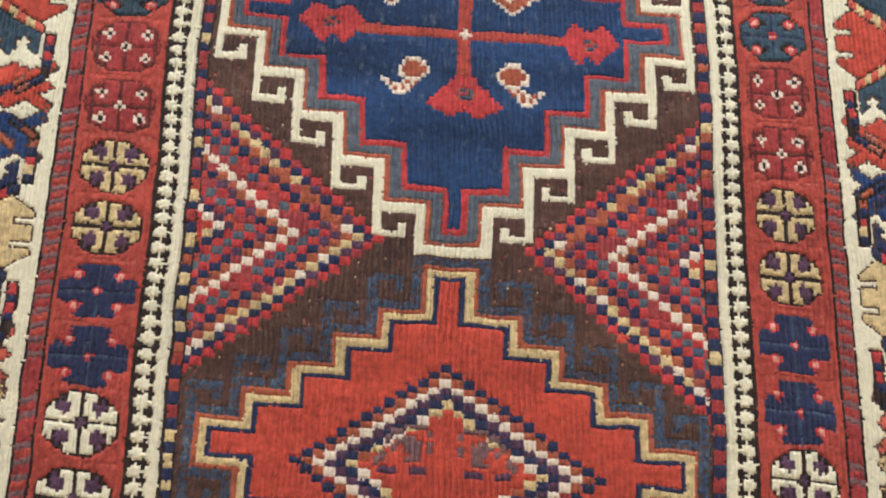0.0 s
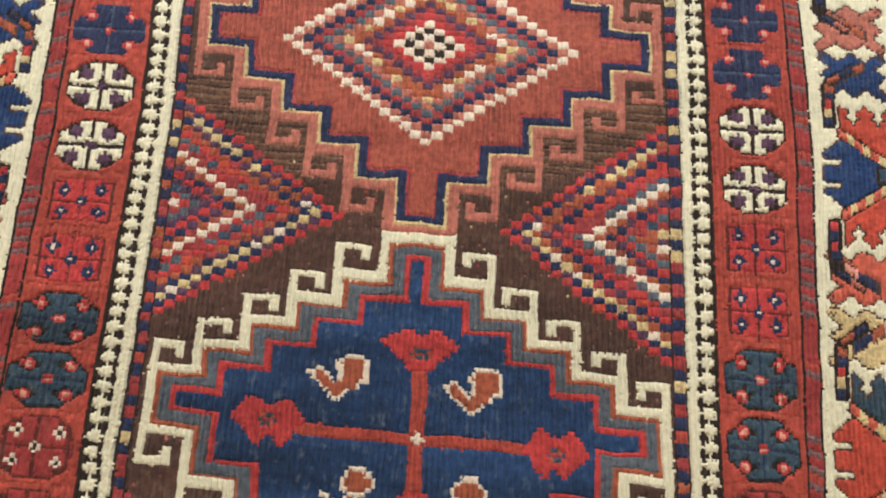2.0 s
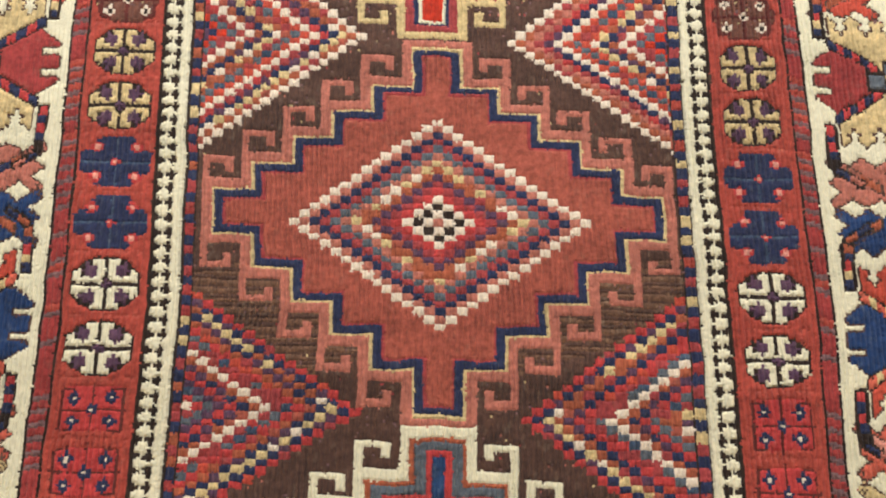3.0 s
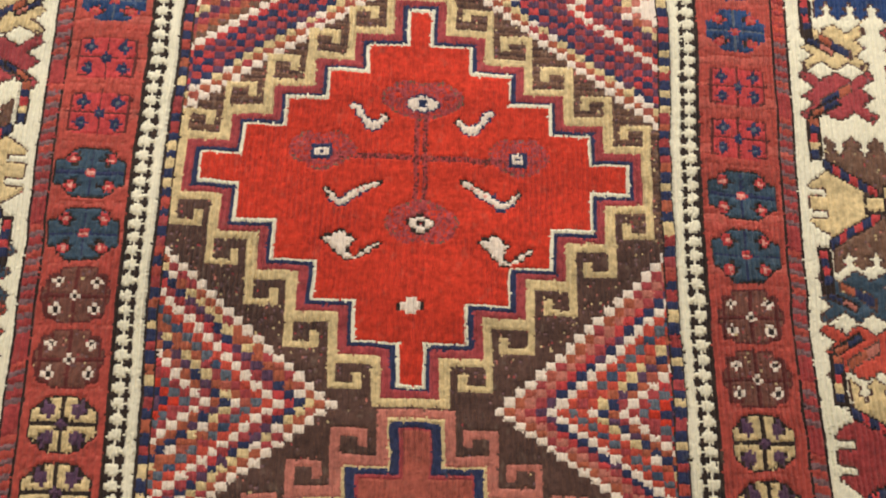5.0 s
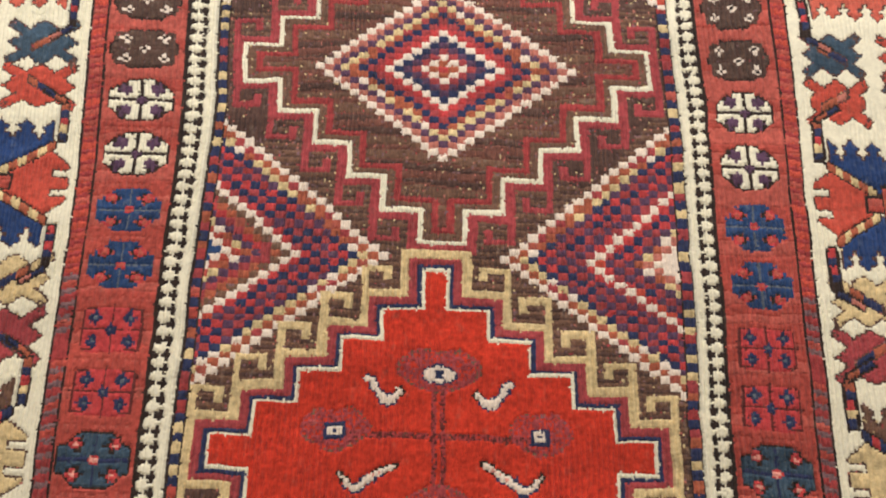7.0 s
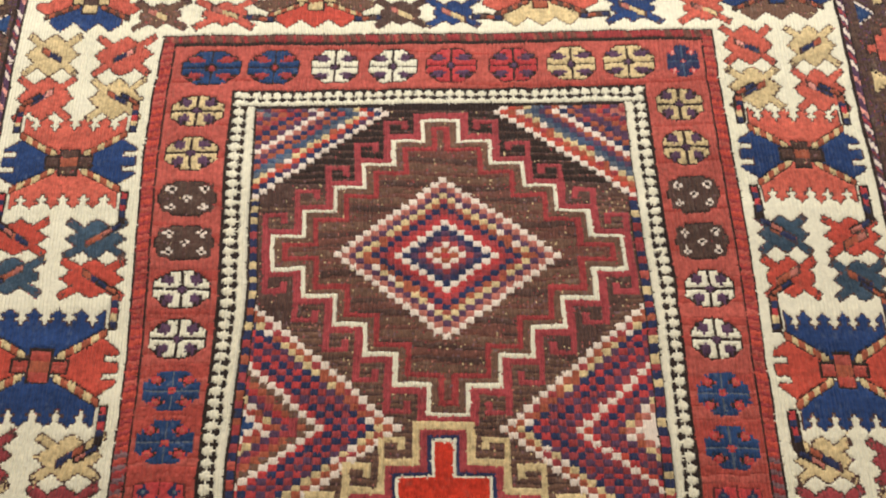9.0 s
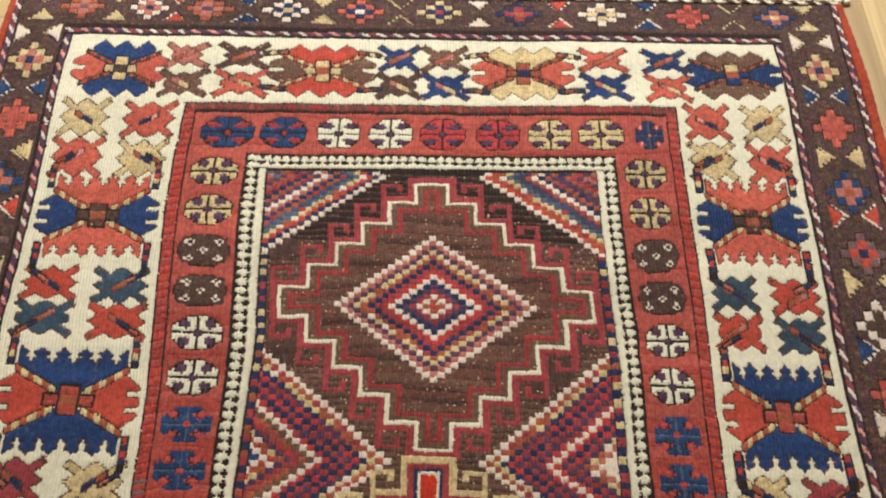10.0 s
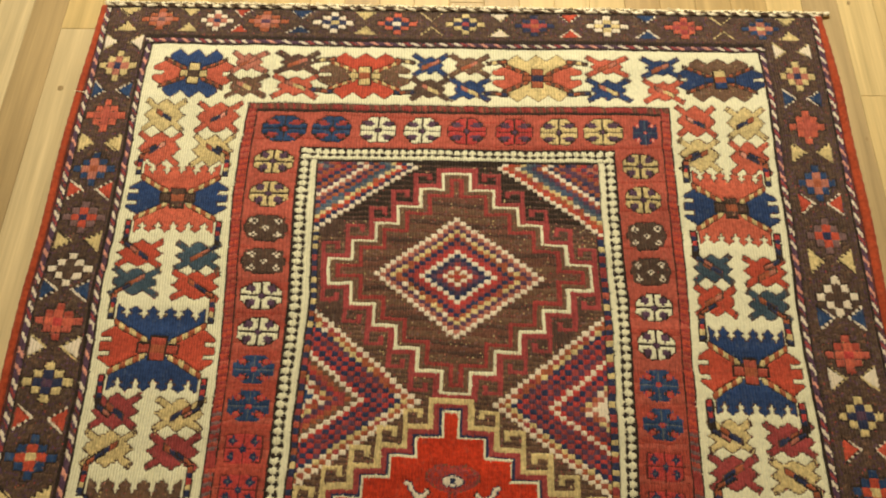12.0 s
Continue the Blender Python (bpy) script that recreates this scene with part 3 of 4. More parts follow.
# pairs from the near end to the far end, with the place of the lower and upper one
SIDE = (("N", -0.068, -0.019), ("D", 0.030, 0.080), ("W", 0.140, 0.190), ("N", 0.236, 0.285), ("T", 0.335, 0.384), ("C", 0.433, 0.483), ("G", 0.531, 0.578), ("F", 0.625, 0.672),
        ("W", 0.719, 0.769), ("N", 0.817, 0.866), ("T", 0.914, 0.962), ("D", 1.009, 1.057), ("G", 1.106, 1.156), ("X", 1.206, 1.254),
        ("B", 1.307, 1.357), ("W", 1.410, 1.463), ("E", 1.516, 1.570), ("T", 1.626, 1.681))
for kind, low, high in SIDE:
    wide, tall = {"W": (0.0475, 0.0385), "T": (0.0455, 0.0395), "N": (0.0545, 0.0425), "G": (0.0535, 0.0395)}.get(kind, (0.051, 0.0395))
    for vc in (low, high):
        for uc in (-0.261, 0.2605):
            rosette(kind, uc, vc, False, wide, tall)
            win = window(uc - 0.025, uc + 0.027, vc + 0.0235, vc + 0.0253)
            paint(win, rng.random(ink[win].shape) < 0.5, "q")
for end in (1, 0):
    vc = 1.7395 if end else MIRROR - 1.7395
    for kind, uc in zip("HHWWMMTTN", (-0.254, -0.1905, -0.1212, -0.0538, 0.0125, 0.0819, 0.1482, 0.2129, 0.2705)):
        rosette(kind, uc, vc, True, 0.054 if uc < 0.25 else 0.034, 0.045)


# ---------------------------------------------------------------- ivory border: bow ties, leaves and striped stems
def leaf(uc, vc, dye, heart, wide, tall, lean=1, full=1.0):
    """A toothed leaf with four stub arms and a hooked slash at its heart."""
    who = begin("leaf_motif")
    lot = rng.normal(0, 1, 4)
    wide, tall = wide * (1 + 0.03 * lot[0]), tall * (1 + 0.03 * lot[1])
    win = window(uc - 0.6 * wide, uc + 0.6 * wide, vc - 0.6 * tall, vc + 0.6 * tall)
    u, v = grid(win)
    x, y = np.abs(u - uc) / (wide / 2), np.abs(v - vc) / (tall / 2)
    body = (np.floor(x / 0.13 + 0.3) * 0.13 / (0.93 * full)) ** 1.1 + (y / full) ** 1.1 < 1
    reach = math.hypot(wide, tall) / 2
    along = (np.abs(u - uc) * wide + np.abs(v - vc) * tall) / (2 * reach)
    across = np.abs(np.abs(u - uc) * tall - np.abs(v - vc) * wide) / (2 * reach)
    arm = (along < reach * 0.98) & (across < 0.0040)
    paint(win, body | arm, dye, who)
    x, y = u - uc - 0.0015 * lot[2], v - vc - 0.001 * lot[3]
    paint(win, rim_of(owner[win] == who), "K", who)
    tip = arm & (along > reach * 0.84) & (rng.random(x.shape) < 0.45)
    paint(win, tip, "K", who)
    slash = (np.abs(y - lean * 0.55 * x) < 0.0050) & (np.abs(x) < 0.0145)
    paint(win, slash & (np.abs(x) > 0.002), "K", who)
    slash = (np.abs(y - lean * 0.55 * x) < 0.0034) & (np.abs(x) < 0.0125)
    paint(win, slash, heart, who)
    paint(win, slash & (x * lean > 0.003), ("o" if dye != "O" else "p") if heart == "N" else "P", who)


def stem(u0, v0, u1, v1, dyes, who, half=0.0054):
    win = window(min(u0, u1) - 0.01, max(u0, u1) + 0.01, min(v0, v1) - 0.01, max(v0, v1) + 0.01)
    u, v = grid(win)
    du, dv = u1 - u0, v1 - v0
    long = math.hypot(du, dv)
    along = ((u - u0) * du + (v - v0) * dv) / long
    across = np.abs((u - u0) * dv - (v - v0) * du) / long
    paint(win, (along > -0.002) & (along < long + 0.002) & (across < half), "k", who)
    choose(win, (along > 0) & (along < long) & (across < half - 0.0020), dyes, np.floor(along / long * len(dyes)).astype(int), who)


def bow_tie(uc, vc, ends, sides, seam, heart, hu, hv, fir=True):
    """Two toothed wedges and two notched flanks about a small block; fir: teeth cut by small trefoils."""
    who = begin("bow_motif")
    win = window(uc - hu * 1.15, uc + hu * 1.15, vc - hv * 1.15, vc + hv * 1.15)
    u, v = grid(win)
    a, b = (u - uc) / hu, (v - vc) / hv
    p, q = np.abs(a), np.abs(b)
    seam_at = 0.06 + 0.73 * p
    if fir:
        s = np.abs((a / 0.30 + 0.5) % 1 - 0.5)
        deep = (1 - q) / 0.30
        cut = np.select([deep < 0.3, deep < 0.5, deep < 0.75, deep < 1], [0.5 - 0.75 * deep, 0.17, 0.31, 0.11], 0)
        wedge = (deep > 0) & (s >= cut) & (p < 0.76)
        notch = (p > 0.80) & (np.abs(q - 0.165) < 0.06)
    else:
        wedge = (q < 0.72 + 0.28 * (1 - 2 * np.abs((a / 0.46 + 0.5) % 1 - 0.5))) & (p < 0.66)
        notch = (p > 0.74) & (q < 0.09 + 0.3 * np.maximum(p - 0.86, 0))
    wedge &= q > seam_at
    flank = (p < 1) & (q < seam_at - 0.10) & (q < 0.47 - 0.85 * np.maximum(p - 0.78, 0)) & ~notch
    paint(win, rim_of(wedge | flank), "K", who)
    paint(win, wedge, ends, who)
    paint(win, flank, sides, who)
    line = (np.abs(q - seam_at + 0.04) < 0.065) & (p > 0.2) & (p < 0.80)
    paint(win, rim_of(line), "k", who)
    choose(win, line, seam, (np.floor(p * 10) % 2).astype(int), who)
    tall = 0.26 if fir else 0.40
    paint(win, ((p < 0.15) & (q < tall + 0.04)) | ((p < 0.36) & (q < 0.14)), "k", who)
    choose(win, (p < 0.118) & (q < tall), heart, np.clip(np.floor((b + tall) / (tall / 1.5)), 0, 2).astype(int), who)
    paint(win, (p > 0.15) & (p < 0.33) & (q < 0.10), heart[0] if heart[0] != "k" else heart[1], who)
    return who


BOWS = (  # place along the border, toothed wedges, notched wedges, seam, heart
    (1.616, "O", "n", "to", "KoK"), (1.381, "n", "e", "to", "RoR"), (1.155, "V", "t", "xN", "tDt"), (0.952, "t", "c", "xN", "GtG"),
    (0.737, "e", "n", "tO", "ToT"), (0.530, "T", "e", "tO", "oTo"), (0.325, "N", "t", "xN", "tNt"), (0.11, "O", "B", "to", "KoK"), (-0.11, "n", "e", "to", "RoR"),
)
LEAVES = (  # between the bow ties, from the far end: outer/inner of the upper row, then of the lower row
    (1.762, 1.702, "tOOt"), (1.522, 1.476, "eTTe"), (1.296, 1.250, "MttM"), (1.075, 1.030, "eTTe"), (0.864, 0.822, "nPPn"),
    (0.655, 0.612, "tOOt"), (0.447, 0.404, "neen"), (0.235, 0.190, "tOOt"), (0.015, -0.03, "eTTe"),
)
SIDES = ((-1, -0.3995, 0.0475, 0.0870), (1, 0.3840, 0.0378, 0.0690))
for side, middle, apart, half in SIDES:
    bows = [(bow_tie(middle, bow[0], *bow[1:], half, 0.0585), bow[0]) for bow in BOWS]
    for upper, lower, dyes in LEAVES:
        for n, (row, du) in enumerate(((upper, -1), (upper, 1), (lower, -1), (lower, 1))):
            leaf(middle + du * apart, row - (0.002 if du > 0 else 0), dyes[n if side < 0 else (n ^ 1)],
                 "N" if dyes[n] in "OMPet" else "o", apart * 1.55, (upper - lower) * 0.90, du if n < 2 else -du)
    for who, vc in bows:
        for du, dv in ((-1, -1), (-1, 1), (1, -1), (1, 1)):
            edge = middle + du * half * 0.88
            stem(edge, vc + dv * 0.040, edge - du * 0.001, vc + dv * 0.076, "NtxNo" if dv > 0 else "xNxNk", who)
            stem(edge - du * 0.001, vc + dv * 0.078, edge - du * 0.022, vc + dv * 0.090, "oN" if dv > 0 else "NP", who, 0.0040)

for vc, end in ((1.8410, 1), (MIRROR - 1.8410, 0)):
    for uc, ends, sides, seam, heart, hu, hv in ((-0.410, "n", "O", "oK", "tSt", 0.071, 0.046), (-0.149, "e", "V", "to", "tot", 0.069, 0.0445),
                                                 (0.118, "t", "O", "oK", "oNo", 0.068, 0.045), (0.392, "V", "n", "oK", "not", 0.069, 0.042)):
        who = bow_tie(uc, vc, ends, sides, seam, heart, hu, hv, False)
        if -0.4 < uc < 0.3:
            for du in (-1, 1):
                stem(uc + du * 0.048, vc + 0.032, uc + du * 0.077, vc + 0.027, "oKtK", who, 0.0048)
                stem(uc + du * 0.048, vc - 0.032, uc + du * 0.080, vc - 0.030, "NoKN", who, 0.0048)
    for uc, up, low in ((-0.316, "P", "V"), (-0.248, "K", "O"), (-0.047, "n", "S"), (0.014, "V", "n"), (0.225, "O", "n"), (0.302, "n", "O")):
        leaf(uc, vc + 0.0225, up, "o", 0.057, 0.041, 1, 0.76)
        leaf(uc, vc - 0.0235, low, "t", 0.061, 0.042, -1, 0.84)


# ---------------------------------------------------------------- outer border: stepped flowers and facing triangles
def flower(uc, vc, petal, ring, heart, rest=None, bu=0.0125, bv=0.0118):
    who = begin("flower_motif")
    win = window(uc - 2.7 * bu, uc + 2.7 * bu, vc - 2.7 * bv, vc + 2.7 * bv)
    u, v = grid(win)
    i, j = beads(u, v, uc, vc, bu, bv, 1)
    ring_of = np.abs(i) + np.abs(j)
    dim = np.abs(u - uc) / bu + np.abs(v - vc) / bv
    shape = ring_of <= 2
    rim = rim_of(shape)
    paint(win, (dim < 2.75) & ~rim, "S", who)
    paint(win, rim, "k", who)
    paint(win, ring_of == 2, petal, who)
    paint(win, ring_of == 1, ring, who)
    paint(win, ring_of == 0, heart, who)
    seam = (np.abs(((u - uc) / bu + 0.5) % 1 - 0.5) > 0.44) | (np.abs(((v - vc) / bv + 0.5) % 1 - 0.5) > 0.44)
    paint(win, seam & (ring_of == 2) & (rng.random(u.shape) < 0.8), "K", who)


def wedge_pair(uc, vc, dye, reach, half, upright):
    """Two small triangles that face one another, with pale dots along their edges."""
    for side in (-1, 1):
        who = begin("wedge_motif")
        win = window(uc - reach - 0.012, uc + reach + 0.012, vc - reach - 0.012, vc + reach + 0.012)
        u, v = grid(win)
        a, b = ((u - uc) * side, np.abs(v - vc)) if upright else ((v - vc) * side, np.abs(u - uc))
        span = reach * 0.62
        inside = (a > reach - span) & (a < reach) & (b < half * (a - (reach - span)) / span)
        rim = (a > reach - span - 0.005) & (a < reach) & (b < half * (a - (reach - span)) / span + 0.004) & ~inside
        dots = rim & (np.floor((u + v) / 0.0052) % 2 == 0)
        paint(win, rim, "k", who)
        paint(win, dots, "w" if dye in "Be" else "t", who)
        paint(win, inside, dye, who)


FLOWERS = ("tPN", "OqR", "BPo", "geN", "wSS", "ROx", "tNU", "Bet", "tOU", "tRN", "wSN", "ROx", "BGt", "MNt", "wNS", "tOU", "ORG", "BoO", "wSS", "ROx", "tNU", "GMN", "OMw", "BoO")
WEDGES = "wBtetBwetBwtetBwteBtwBet"
v = 1.854
n = 0
while v > -0.20:
    for uc, w in ((-0.5425, 1.0), (0.5165, 0.96)):
        flower(uc, v - 0.004 * (uc > 0), *FLOWERS[n % len(FLOWERS)], bu=0.0118 * w, bv=0.0118 if n < 3 else 0.0108)
        wedge_pair(uc, v + 0.047, WEDGES[n % len(WEDGES)], 0.030, 0.0142, True)
    v -= (0.094, 0.096, 0.084, 0.087, 0.080, 0.083)[n % 6]
    n += 1
TOP_FLOWERS = ((-0.492, "oPg"), (-0.387, "wPN"), (-0.298, "oPU"), (-0.202, "wNt"), (-0.101, "ONw"), (0.006, "tNM"), (0.117, "NMo"), (0.230, "wtN"), (0.347, "OMo"), (0.473, "BPt"))
TOP_WEDGES = "tteBtSweBSt"
for vc in (1.9475, MIRROR - 1.9475):
    for n, (uc, dyes) in enumerate(TOP_FLOWERS):
        flower(uc, vc, *dyes, bu=0.0125, bv=0.0088)
        after = TOP_FLOWERS[n + 1][0] if n + 1 < len(TOP_FLOWERS) else 0.56
        wedge_pair((uc + after) / 2, vc, TOP_WEDGES[n + 1], 0.0235, 0.0148, False)
    wedge_pair(-0.545, vc, "t", 0.0235, 0.0148, False)

# ---------------------------------------------------------------- rug: uneven dye lots and wandering knots
uu, vv = np.meshgrid(CU, CV)
lot = np.sin(vv * 310 + 2.0 * np.sin(uu * 9)) + np.sin(vv * 127 + 1.3 * np.sin(uu * 5 + 1))
faded = (ink == CODES.index("R")) & (owner > GUARD) | (ink == CODES.index("R")) & (owner == BAND)
ink[faded & (vv > 1.02) & (lot > 1.7 - (vv - 1.02) * 4.8)] = CODES.index("q")
# the umber ground of the outer border was dyed in many small lots
ground = (ink == CODES.index("S")) & (owner <= GUARD)
weave = np.sin(vv * 520 + 3 * np.sin(uu * 31)) + np.sin(uu * 260 + 4 * np.sin(vv * 23)) + rng.normal(0, 0.5, ink.shape)
for low, high, code in ((1.5, 9, "K"), (-9, -1.7, "V"), (0.75, 1.15, "U")):
    ink[ground & (weave > low) & (weave < high)] = CODES.index(code)
flecks = ground & (rng.random(ink.shape) < 0.03)
ink[flecks] = rng.choice([CODES.index(c) for c in "ggMkkb"], ink.shape)[flecks]
worn = (owner >= FIELD) & np.isin(ink, [CODES.index(c) for c in "KVa"]) & (rng.random(ink.shape) < np.where(vv > 1.0, 0.055, 0.012))
ink[worn] = rng.choice([CODES.index(c) for c in "gggMPt"], ink.shape)[worn]
faded = (owner == m5) & (ink == CODES.index("l")) & (rng.random(ink.shape) < 0.3)
ink[faded] = CODES.index("K")
for step, chance in ((1, 0.03), (-1, 0.03)):
    for axis in (0, 1):
        swap = rng.random(ink.shape) < chance
        ink = np.where(swap, np.roll(ink, step, axis), ink)

# ---------------------------------------------------------------- rug: wool laid on the drawing
rug = tagged(new("rug"), "worn hand-knotted wool rug with five hooked medallions on an oak floor", "rug")
gu = U_LEFT + np.arange(NU + 1) * (U_RIGHT - U_LEFT) / NU
gv = V_BOTTOM + np.arange(NV + 1) * (V_TOP - V_BOTTOM) / NV
uu, vv = (g.ravel() for g in np.meshgrid(gu, gv))
px, py = settle_rug(uu, vv)


def soft_noise(step, size):
    """Smooth random field over the rug's knots, from a coarse lattice."""
    a, b = (NV // step) + 3, (NU // step) + 3
    coarse = rng.normal(0, 1, (a, b))
    y, x = np.arange(NV + 1) / step, np.arange(NU + 1) / step
    j, i = y.astype(int), x.astype(int)
    fy, fx = (y - j)[:, None], (x - i)[None]
    fy, fx = fy * fy * (3 - 2 * fy), fx * fx * (3 - 2 * fx)
    top = coarse[j][:, i] * (1 - fx) + coarse[j][:, i + 1] * fx
    low = coarse[j + 1][:, i] * (1 - fx) + coarse[j + 1][:, i + 1] * fx
    return size * (top * (1 - fy) + low * fy)


px = px + (soft_noise(12, 0.0005) + soft_noise(82, 0.0012) + soft_noise(1, 0.00022)).ravel()
py = py + (soft_noise(12, 0.0006) + soft_noise(82, 0.0012) + soft_noise(1, 0.00022)).ravel()
rib = np.where(np.arange(NU + 1) % 3 == 0, -0.0011, 0.0003)[None, :] * np.clip(0.75 + soft_noise(14, 0.3) + soft_noise(60, 0.2), 0, 1.5)
height = PILE + rib + soft_noise(1, 0.00007) + soft_noise(96, 0.0007)
rim_u = np.minimum(np.arange(NU + 1), NU - np.arange(NU + 1))[None, :]
rim_v = np.minimum(np.arange(NV + 1), NV - np.arange(NV + 1))[:, None]
near = np.minimum(rim_u, rim_v)
height = height - np.where(near < 4, (4 - near) ** 2 * 0.00028, 0)
# ridges between bands, where the pile is clipped lower round dark lines
dark = np.isin(ink, [CODES.index("k")])
low = np.zeros((NV + 1, NU + 1))
low[:-1, :-1] += dark
low[1:, 1:] += dark
height = height - 0.00028 * low
# a shallow furrow wherever one dye meets another
meets = np.zeros((NV + 1, NU + 1), bool)
meets[1:-1, 1:-1] = (ink[1:, 1:] != ink[:-1, 1:]) | (ink[1:, 1:] != ink[1:, :-1]) | (ink[:-1, :-1] != ink[:-1, 1:]) | (ink[:-1, :-1] != ink[1:, :-1])
height = height - 0.0005 * meets
points = np.stack([px, py, height.ravel()], 1)
corner = (np.arange(NV)[:, None] * (NU + 1) + np.arange(NU)[None, :])
quads = np.stack([corner, corner + 1, corner + NU + 2, corner + NU + 1], -1).reshape(-1, 4)
flat_ink, flat_owner = ink.ravel(), owner.ravel()
order = np.argsort(flat_owner, kind="stable")
cuts = np.searchsorted(flat_owner[order], np.arange(len(owners) + 1))
made = {}
for n, name in enumerate(owners):
    faces = order[cuts[n]:cuts[n + 1]]
    if not len(faces):
        continue
    used, local = np.unique(quads[faces], return_inverse=True)
    me = bpy.data.meshes.new(name)
    me.vertices.add(len(used))
    me.vertices.foreach_set("co", points[used].astype(np.float32).ravel())
    me.loops.add(len(faces) * 4)
    me.loops.foreach_set("vertex_index", local.astype(np.int32).ravel())
    me.polygons.add(len(faces))
    me.polygons.foreach_set("loop_start", np.arange(0, len(faces) * 4, 4, dtype=np.int32))
    dyes = np.unique(flat_ink[faces])
    for d in dyes:
        me.materials.append(WOOL[CODES[d]])
    me.polygons.foreach_set("material_index", np.searchsorted(dyes, flat_ink[faces]).astype(np.int32))
    me.polygons.foreach_set("use_smooth", np.zeros(len(faces), bool))
    me.update(calc_edges=True)
    ob = new(name, me)
    made[n] = ob
    above = {"rosette": BAND, "leaf_motif": IVORY, "bow_motif": IVORY, "flower_motif": OUTER, "wedge_motif": OUTER, "triangle_motif": FIELD}.get(name)
    if name == "diamond_motif":
        above = max(k for k in made if owners[k] == "medallion")
    ob.parent = rug if above is None else made[above]
    tagged(ob, labels[n])

# backing, selvedge cords, braided end and fringe
steps = np.linspace(V_BOTTOM, V_TOP, 120)
edge_l = settle_rug(np.full(120, U_LEFT), steps)
edge_r = settle_rug(np.full(120, U_RIGHT), steps)
bm = bmesh.new()
rings = []
for k in range(120):
    a, b = (edge_l[0][k] + 0.001, edge_l[1][k]), (edge_r[0][k] - 0.001, edge_r[1][k])
    rings.append([bm.verts.new((*a, 0.001)), bm.verts.new((*b, 0.001)), bm.verts.new((*b, 0.0052)), bm.verts.new((*a, 0.0052))])
for r, s in zip(rings, rings[1:]):
    for k in range(4):
        bm.faces.new((r[k], r[(k + 1) % 4], s[(k + 1) % 4], s[k]))
bm.faces.new(rings[0][::-1])
bm.faces.new(rings[-1])
bmesh.ops.recalc_face_normals(bm, faces=bm.faces)
part("backing", bm, WOOL["V"], rug, "brown woven wool backing")


def cord(name, along, radius, squash, material, label, turns=10, second=None):
    """A soft flattened cord along a line of places."""
    bm = bmesh.new()
    rings = []
    for k, (x, y, z) in enumerate(along):
        x0, y0, _ = along[max(k - 1, 0)]
        x1, y1, _ = along[min(k + 1, len(along) - 1)]
        nx, ny = y1 - y0, -(x1 - x0)
        size = math.hypot(nx, ny)
        nx, ny = nx / size, ny / size
        r = radius * (1 + 0.10 * math.sin(k * 2.1) * math.sin(k * 0.37))
        rings.append([bm.verts.new((x + nx * r * math.cos(a), y + ny * r * math.cos(a), max(z + r * squash * math.sin(a), 0.0008)))
                      for a in (2 * math.pi * i / turns for i in range(turns))])
    for r, s in zip(rings, rings[1:]):
        for i in range(turns):
            bm.faces.new((r[i], r[(i + 1) % turns], s[(i + 1) % turns], s[i]))
    bm.faces.new(rings[0])
    bm.faces.new(rings[-1])
    bmesh.ops.recalc_face_normals(bm, faces=bm.faces)
    for n, f in enumerate(bm.faces):
        f.smooth = True
        if second and math.sin((n // turns) * 0.93 + (n % turns) * 0.8) + 0.7 * math.sin((n // turns) * 0.37) > 0.1:
            f.material_index = 1
    ob = part(name, bm, material, rug, label)
    if second:
        ob.data.materials.append(second)
    return ob


CORD = wool("wool_orange_red", srgb(162, 68, 46), 0.2, 0.15)
many = np.linspace(V_BOTTOM + 0.004, V_TOP - 0.002, 420)
for u, side in ((U_LEFT, -1), (U_RIGHT, 1)):
    x, y = settle_rug(np.full(420, u), many)
    cord("selvedge", [(px_ + side * (0.0045 + 0.0012 * math.sin(k * 0.11 + side) - 0.006 * min(max((k - 392) / 24, 0), 1)), py_, 0.0052) for k, (px_, py_) in enumerate(zip(x, y))],
         0.0056 if side < 0 else 0.0072, 0.72, CORD, "orange-red overcast selvedge cord")

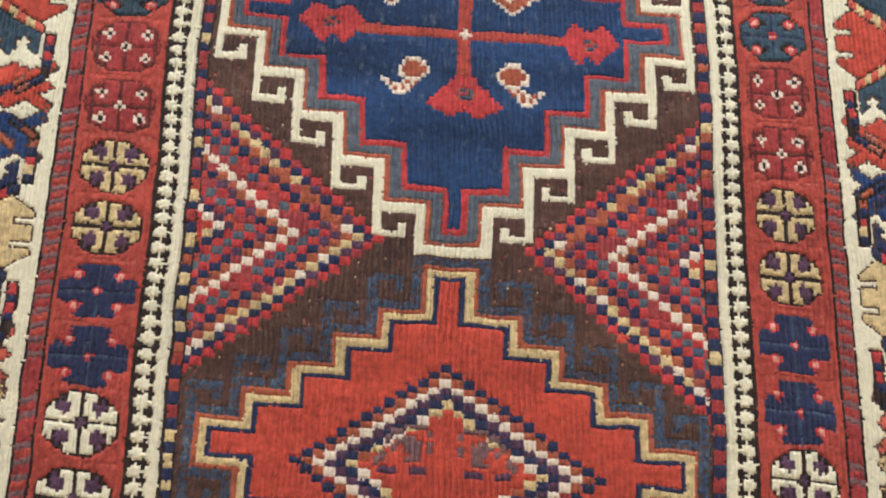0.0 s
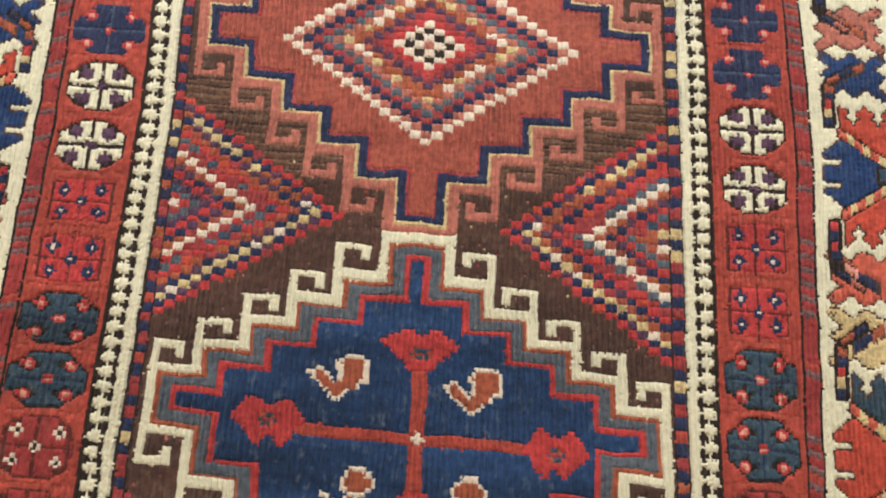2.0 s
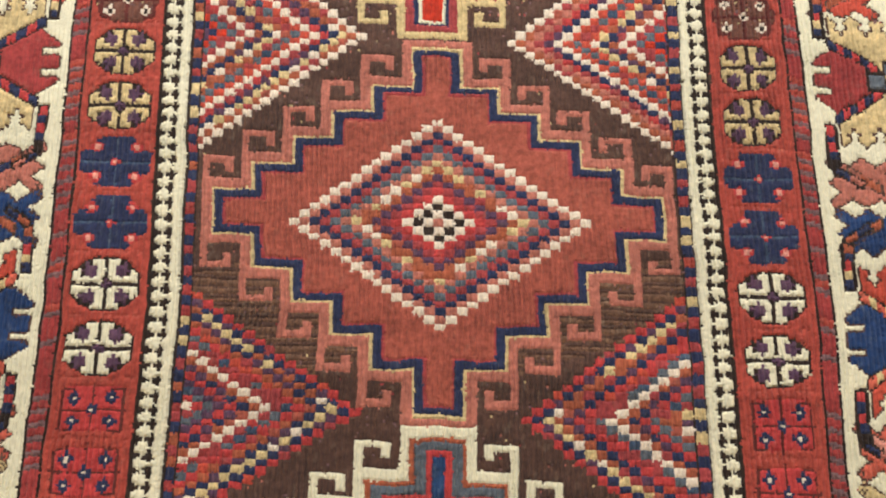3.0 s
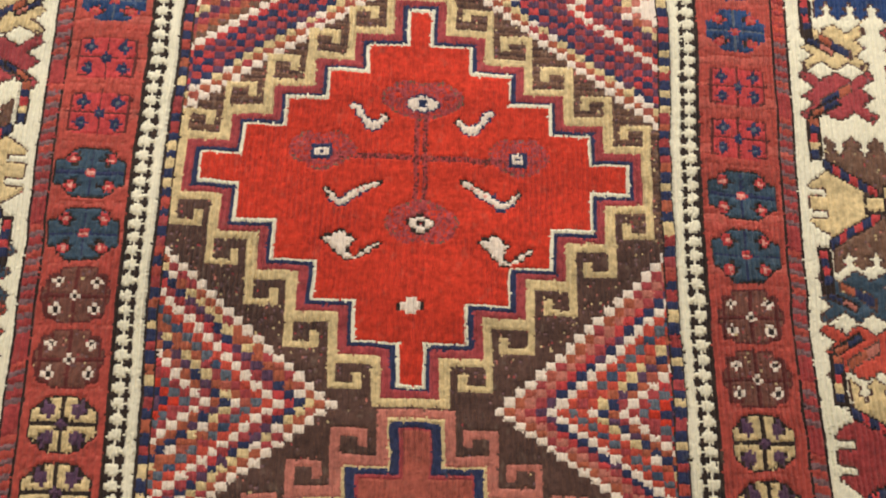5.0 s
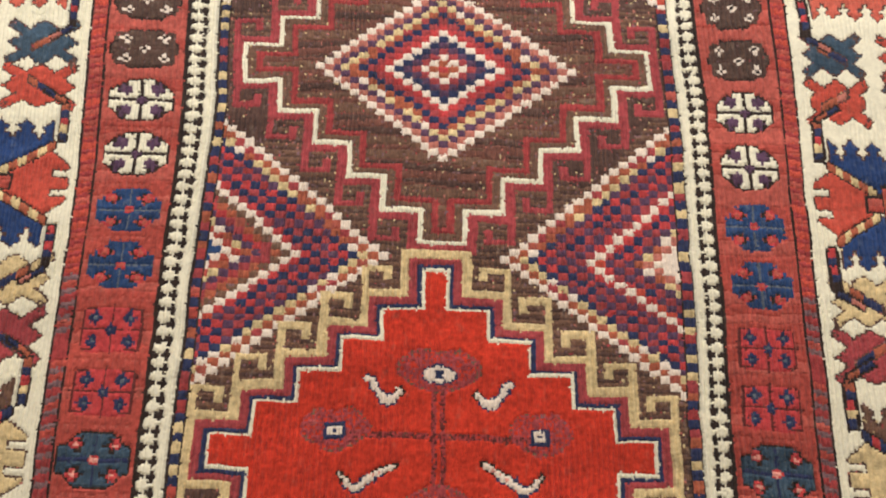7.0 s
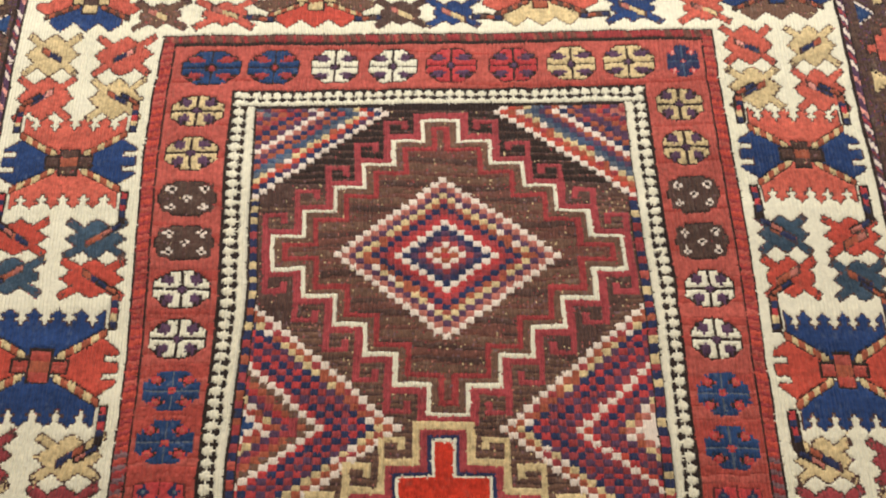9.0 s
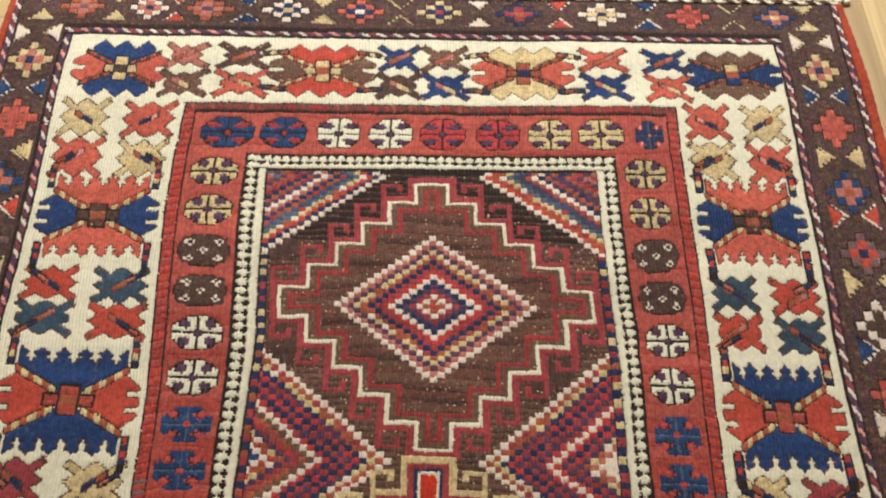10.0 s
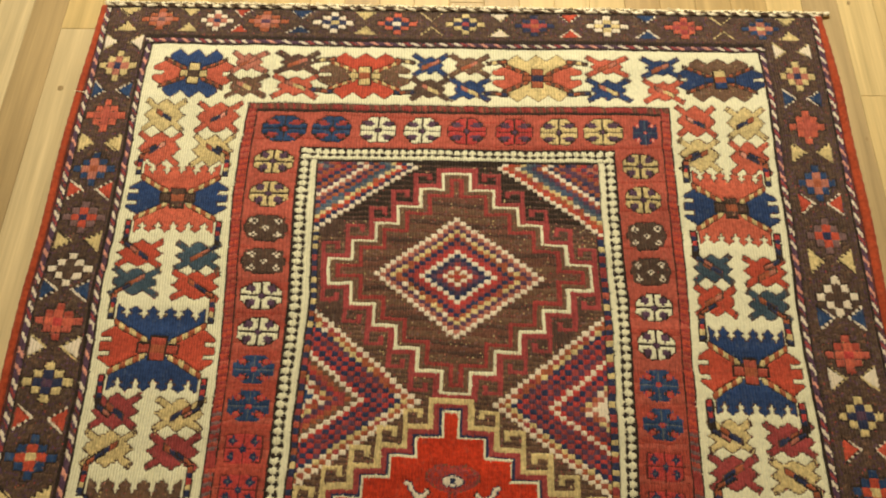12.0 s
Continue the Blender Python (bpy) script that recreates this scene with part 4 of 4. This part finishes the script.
COTTON = wool("cotton_fringe", srgb(234, 225, 204), 0.08, 0.08)
BRAID = wool("braid_dark", srgb(84, 66, 56), 0.1, 0.3)
for v_end, way in ((V_TOP, 1), (V_BOTTOM, -1)):
    us = np.linspace(U_LEFT + 0.002, U_RIGHT + 0.006, 330)
    x, y = settle_rug(np.clip(us, U_LEFT, U_RIGHT), np.full(330, v_end))
    x = x + np.maximum(us - U_RIGHT, 0)
    cord("braid", [(a, b + way * (0.0015 + 0.001 * math.sin(k * 0.9)), 0.006) for k, (a, b) in enumerate(zip(x, y))], 0.0036, 0.8, BRAID, "dark and ivory braid along the end", 10, COTTON)
    trail = [(x[-1] + 0.0022 * n, y[-1] + way * 0.0003 * n) for n in range(1, 7)]
    cord("end_cord", [(a, b + way * (0.0062 + 0.0007 * math.sin(k * 0.43) + 0.0005 * math.sin(k * 1.7)), 0.0044 + 0.0006 * math.sin(k * 0.29)) for k, (a, b) in enumerate([*zip(x, y), *trail])],
         0.0040, 0.8, COTTON, "flat ivory cotton cord along the end", 8)
    bm = bmesh.new()
    for k, (a, b) in enumerate(zip(x, y)):
        for _ in range(4):
            sx, sy, sz = a + rng.normal(0, 0.0016), b + way * (0.002 + 0.003 * rng.random()), 0.004 + 0.006 * rng.random()
            ex, ey = sx + rng.normal(0, 0.004), b + way * (0.0065 + 0.0050 * rng.random() ** 2 + 0.0015 * math.sin(k * 0.2))
            ez, r = 0.002 + 0.005 * rng.random(), 0.0009 + 0.0009 * rng.random()
            verts = [bm.verts.new(p) for p in ((sx - r, sy, sz), (sx + r, sy, sz), (sx, sy, sz + 1.6 * r),
                                               (ex - r, ey, ez), (ex + r, ey, ez), (ex, ey, ez + 1.6 * r))]
            for f in ((0, 1, 4, 3), (1, 2, 5, 4), (2, 0, 3, 5), (3, 4, 5)):
                bm.faces.new([verts[i] for i in f])
    tagged(part("fringe", bm, COTTON, rug, "short cut ivory cotton fringe"), kind="stuff")

bm = bmesh.new()
thread = [(-0.585 - 0.0022 * n, 1.8035 + 0.0004 * n, 0.0095 + 0.0003 * n - 0.00006 * n * n) for n in range(9)]
rings = [[bm.verts.new((x, y + 0.0007 * math.cos(a), z + 0.0007 * math.sin(a))) for a in (0.0, 2.09, 4.19)] for x, y, z in thread]
for r, q in zip(rings, rings[1:]):
    for k in range(3):
        bm.faces.new((r[k], r[(k + 1) % 3], q[(k + 1) % 3], q[k]))
part("loose_thread", bm, COTTON, rug, "loose ivory thread")

# ---------------------------------------------------------------- floor strips
STRIP, SEAM = 0.0579, 0.615
BUTTS = {-1: (2.019, 1.1), 0: (1.819, 2.5), -23: (2.06, 1.12), -24: (2.25, 1.5), -22: (1.939, 1.3, 2.4)}
first = math.floor((X0 - SEAM) / STRIP)
strips, far = [], []
for n in range(first, math.ceil((X1 - SEAM) / STRIP)):
    x0, x1 = max(SEAM + n * STRIP, X0), min(SEAM + (n + 1) * STRIP, X1)
    if x1 - x0 < 0.004:
        continue
    cuts_at, y = [Y0], Y0
    while True:
        y += 0.35 + 0.75 * rng.random()
        if y > Y1 - 0.2:
            break
        if n in BUTTS and 0.9 < y < 2.6:
            continue
        cuts_at.append(y)
    cuts_at = sorted(cuts_at + list(BUTTS.get(n, ())) + [Y1])
    for y0, y1 in zip(cuts_at, cuts_at[1:]):
        close = x1 > -1.25 and x0 < 1.25 and y1 > 1.0 and y0 < 2.9
        (strips if close else far).append((x0, x1, y0, y1))


def strip_mesh(bm, x0, x1, y0, y1, drop):
    g, b = 0.00025, 0.0006
    lower = [bm.verts.new((x, y, -0.003)) for x, y in ((x0 + g, y0 + g), (x1 - g, y0 + g), (x1 - g, y1 - g), (x0 + g, y1 - g))]
    rim = [bm.verts.new((x, y, -b + drop)) for x, y in ((x0 + g, y0 + g), (x1 - g, y0 + g), (x1 - g, y1 - g), (x0 + g, y1 - g))]
    top = [bm.verts.new((x, y, drop)) for x, y in ((x0 + g + b, y0 + g + b), (x1 - g - b, y0 + g + b), (x1 - g - b, y1 - g - b), (x0 + g + b, y1 - g - b))]
    for i in range(4):
        j = (i + 1) % 4
        bm.faces.new((lower[i], lower[j], rim[j], rim[i]))
        bm.faces.new((rim[i], rim[j], top[j], top[i]))
    bm.faces.new(top)


TONES = {-1: OAK_BROWN, -23: OAK_BROWN, 0: OAK_YELLOW, 1: OAK_YELLOW, 3: OAK_YELLOW, -22: OAK_PALE, -24: OAK_PALE}
for x0, x1, y0, y1 in strips:
    bm = bmesh.new()
    cx, cy = (x0 + x1) / 2, (y0 + y1) / 2
    strip_mesh(bm, x0 - cx, x1 - cx, y0 - cy, y1 - cy, -0.0003 * rng.random())
    column = math.floor((cx - SEAM) / STRIP)
    ob = part("plank", bm, OAK_YELLOW if column == -22 and y0 > 1.9 else TONES.get(column, OAK), floor)
    ob.location = (cx, cy, 0)
bm = bmesh.new()
for s in far:
    strip_mesh(bm, *s, -0.0003 * rng.random())
tagged(part("far_planks", bm, OAK_FAR, floor), kind="stuff")

# small knots in the strips beside the rug
KNOT = oak("oak_knot", ((158, 134, 98), (162, 138, 102), (166, 142, 106)))
for kx, ky, rx, ry in ((-0.6310, 1.818, 0.0052, 0.0050), (0.6335, 2.0060, 0.0030, 0.0042), (0.6085, 1.7394, 0.0020, 0.0034)):
    bm = bmesh.new()
    rim = [bm.verts.new((kx + rx * math.cos(k * 0.5236) * (1 + 0.15 * math.sin(k * 5)), ky + ry * math.sin(k * 0.5236), 0.0001)) for k in range(12)]
    bm.faces.new(rim)
    low = [bm.verts.new((q.co.x, q.co.y, -0.001)) for q in rim]
    for k in range(12):
        bm.faces.new((rim[k], low[k], low[(k + 1) % 12], rim[(k + 1) % 12]))
    part("wood_knot", bm, KNOT, floor, "small dark knot in an oak strip")
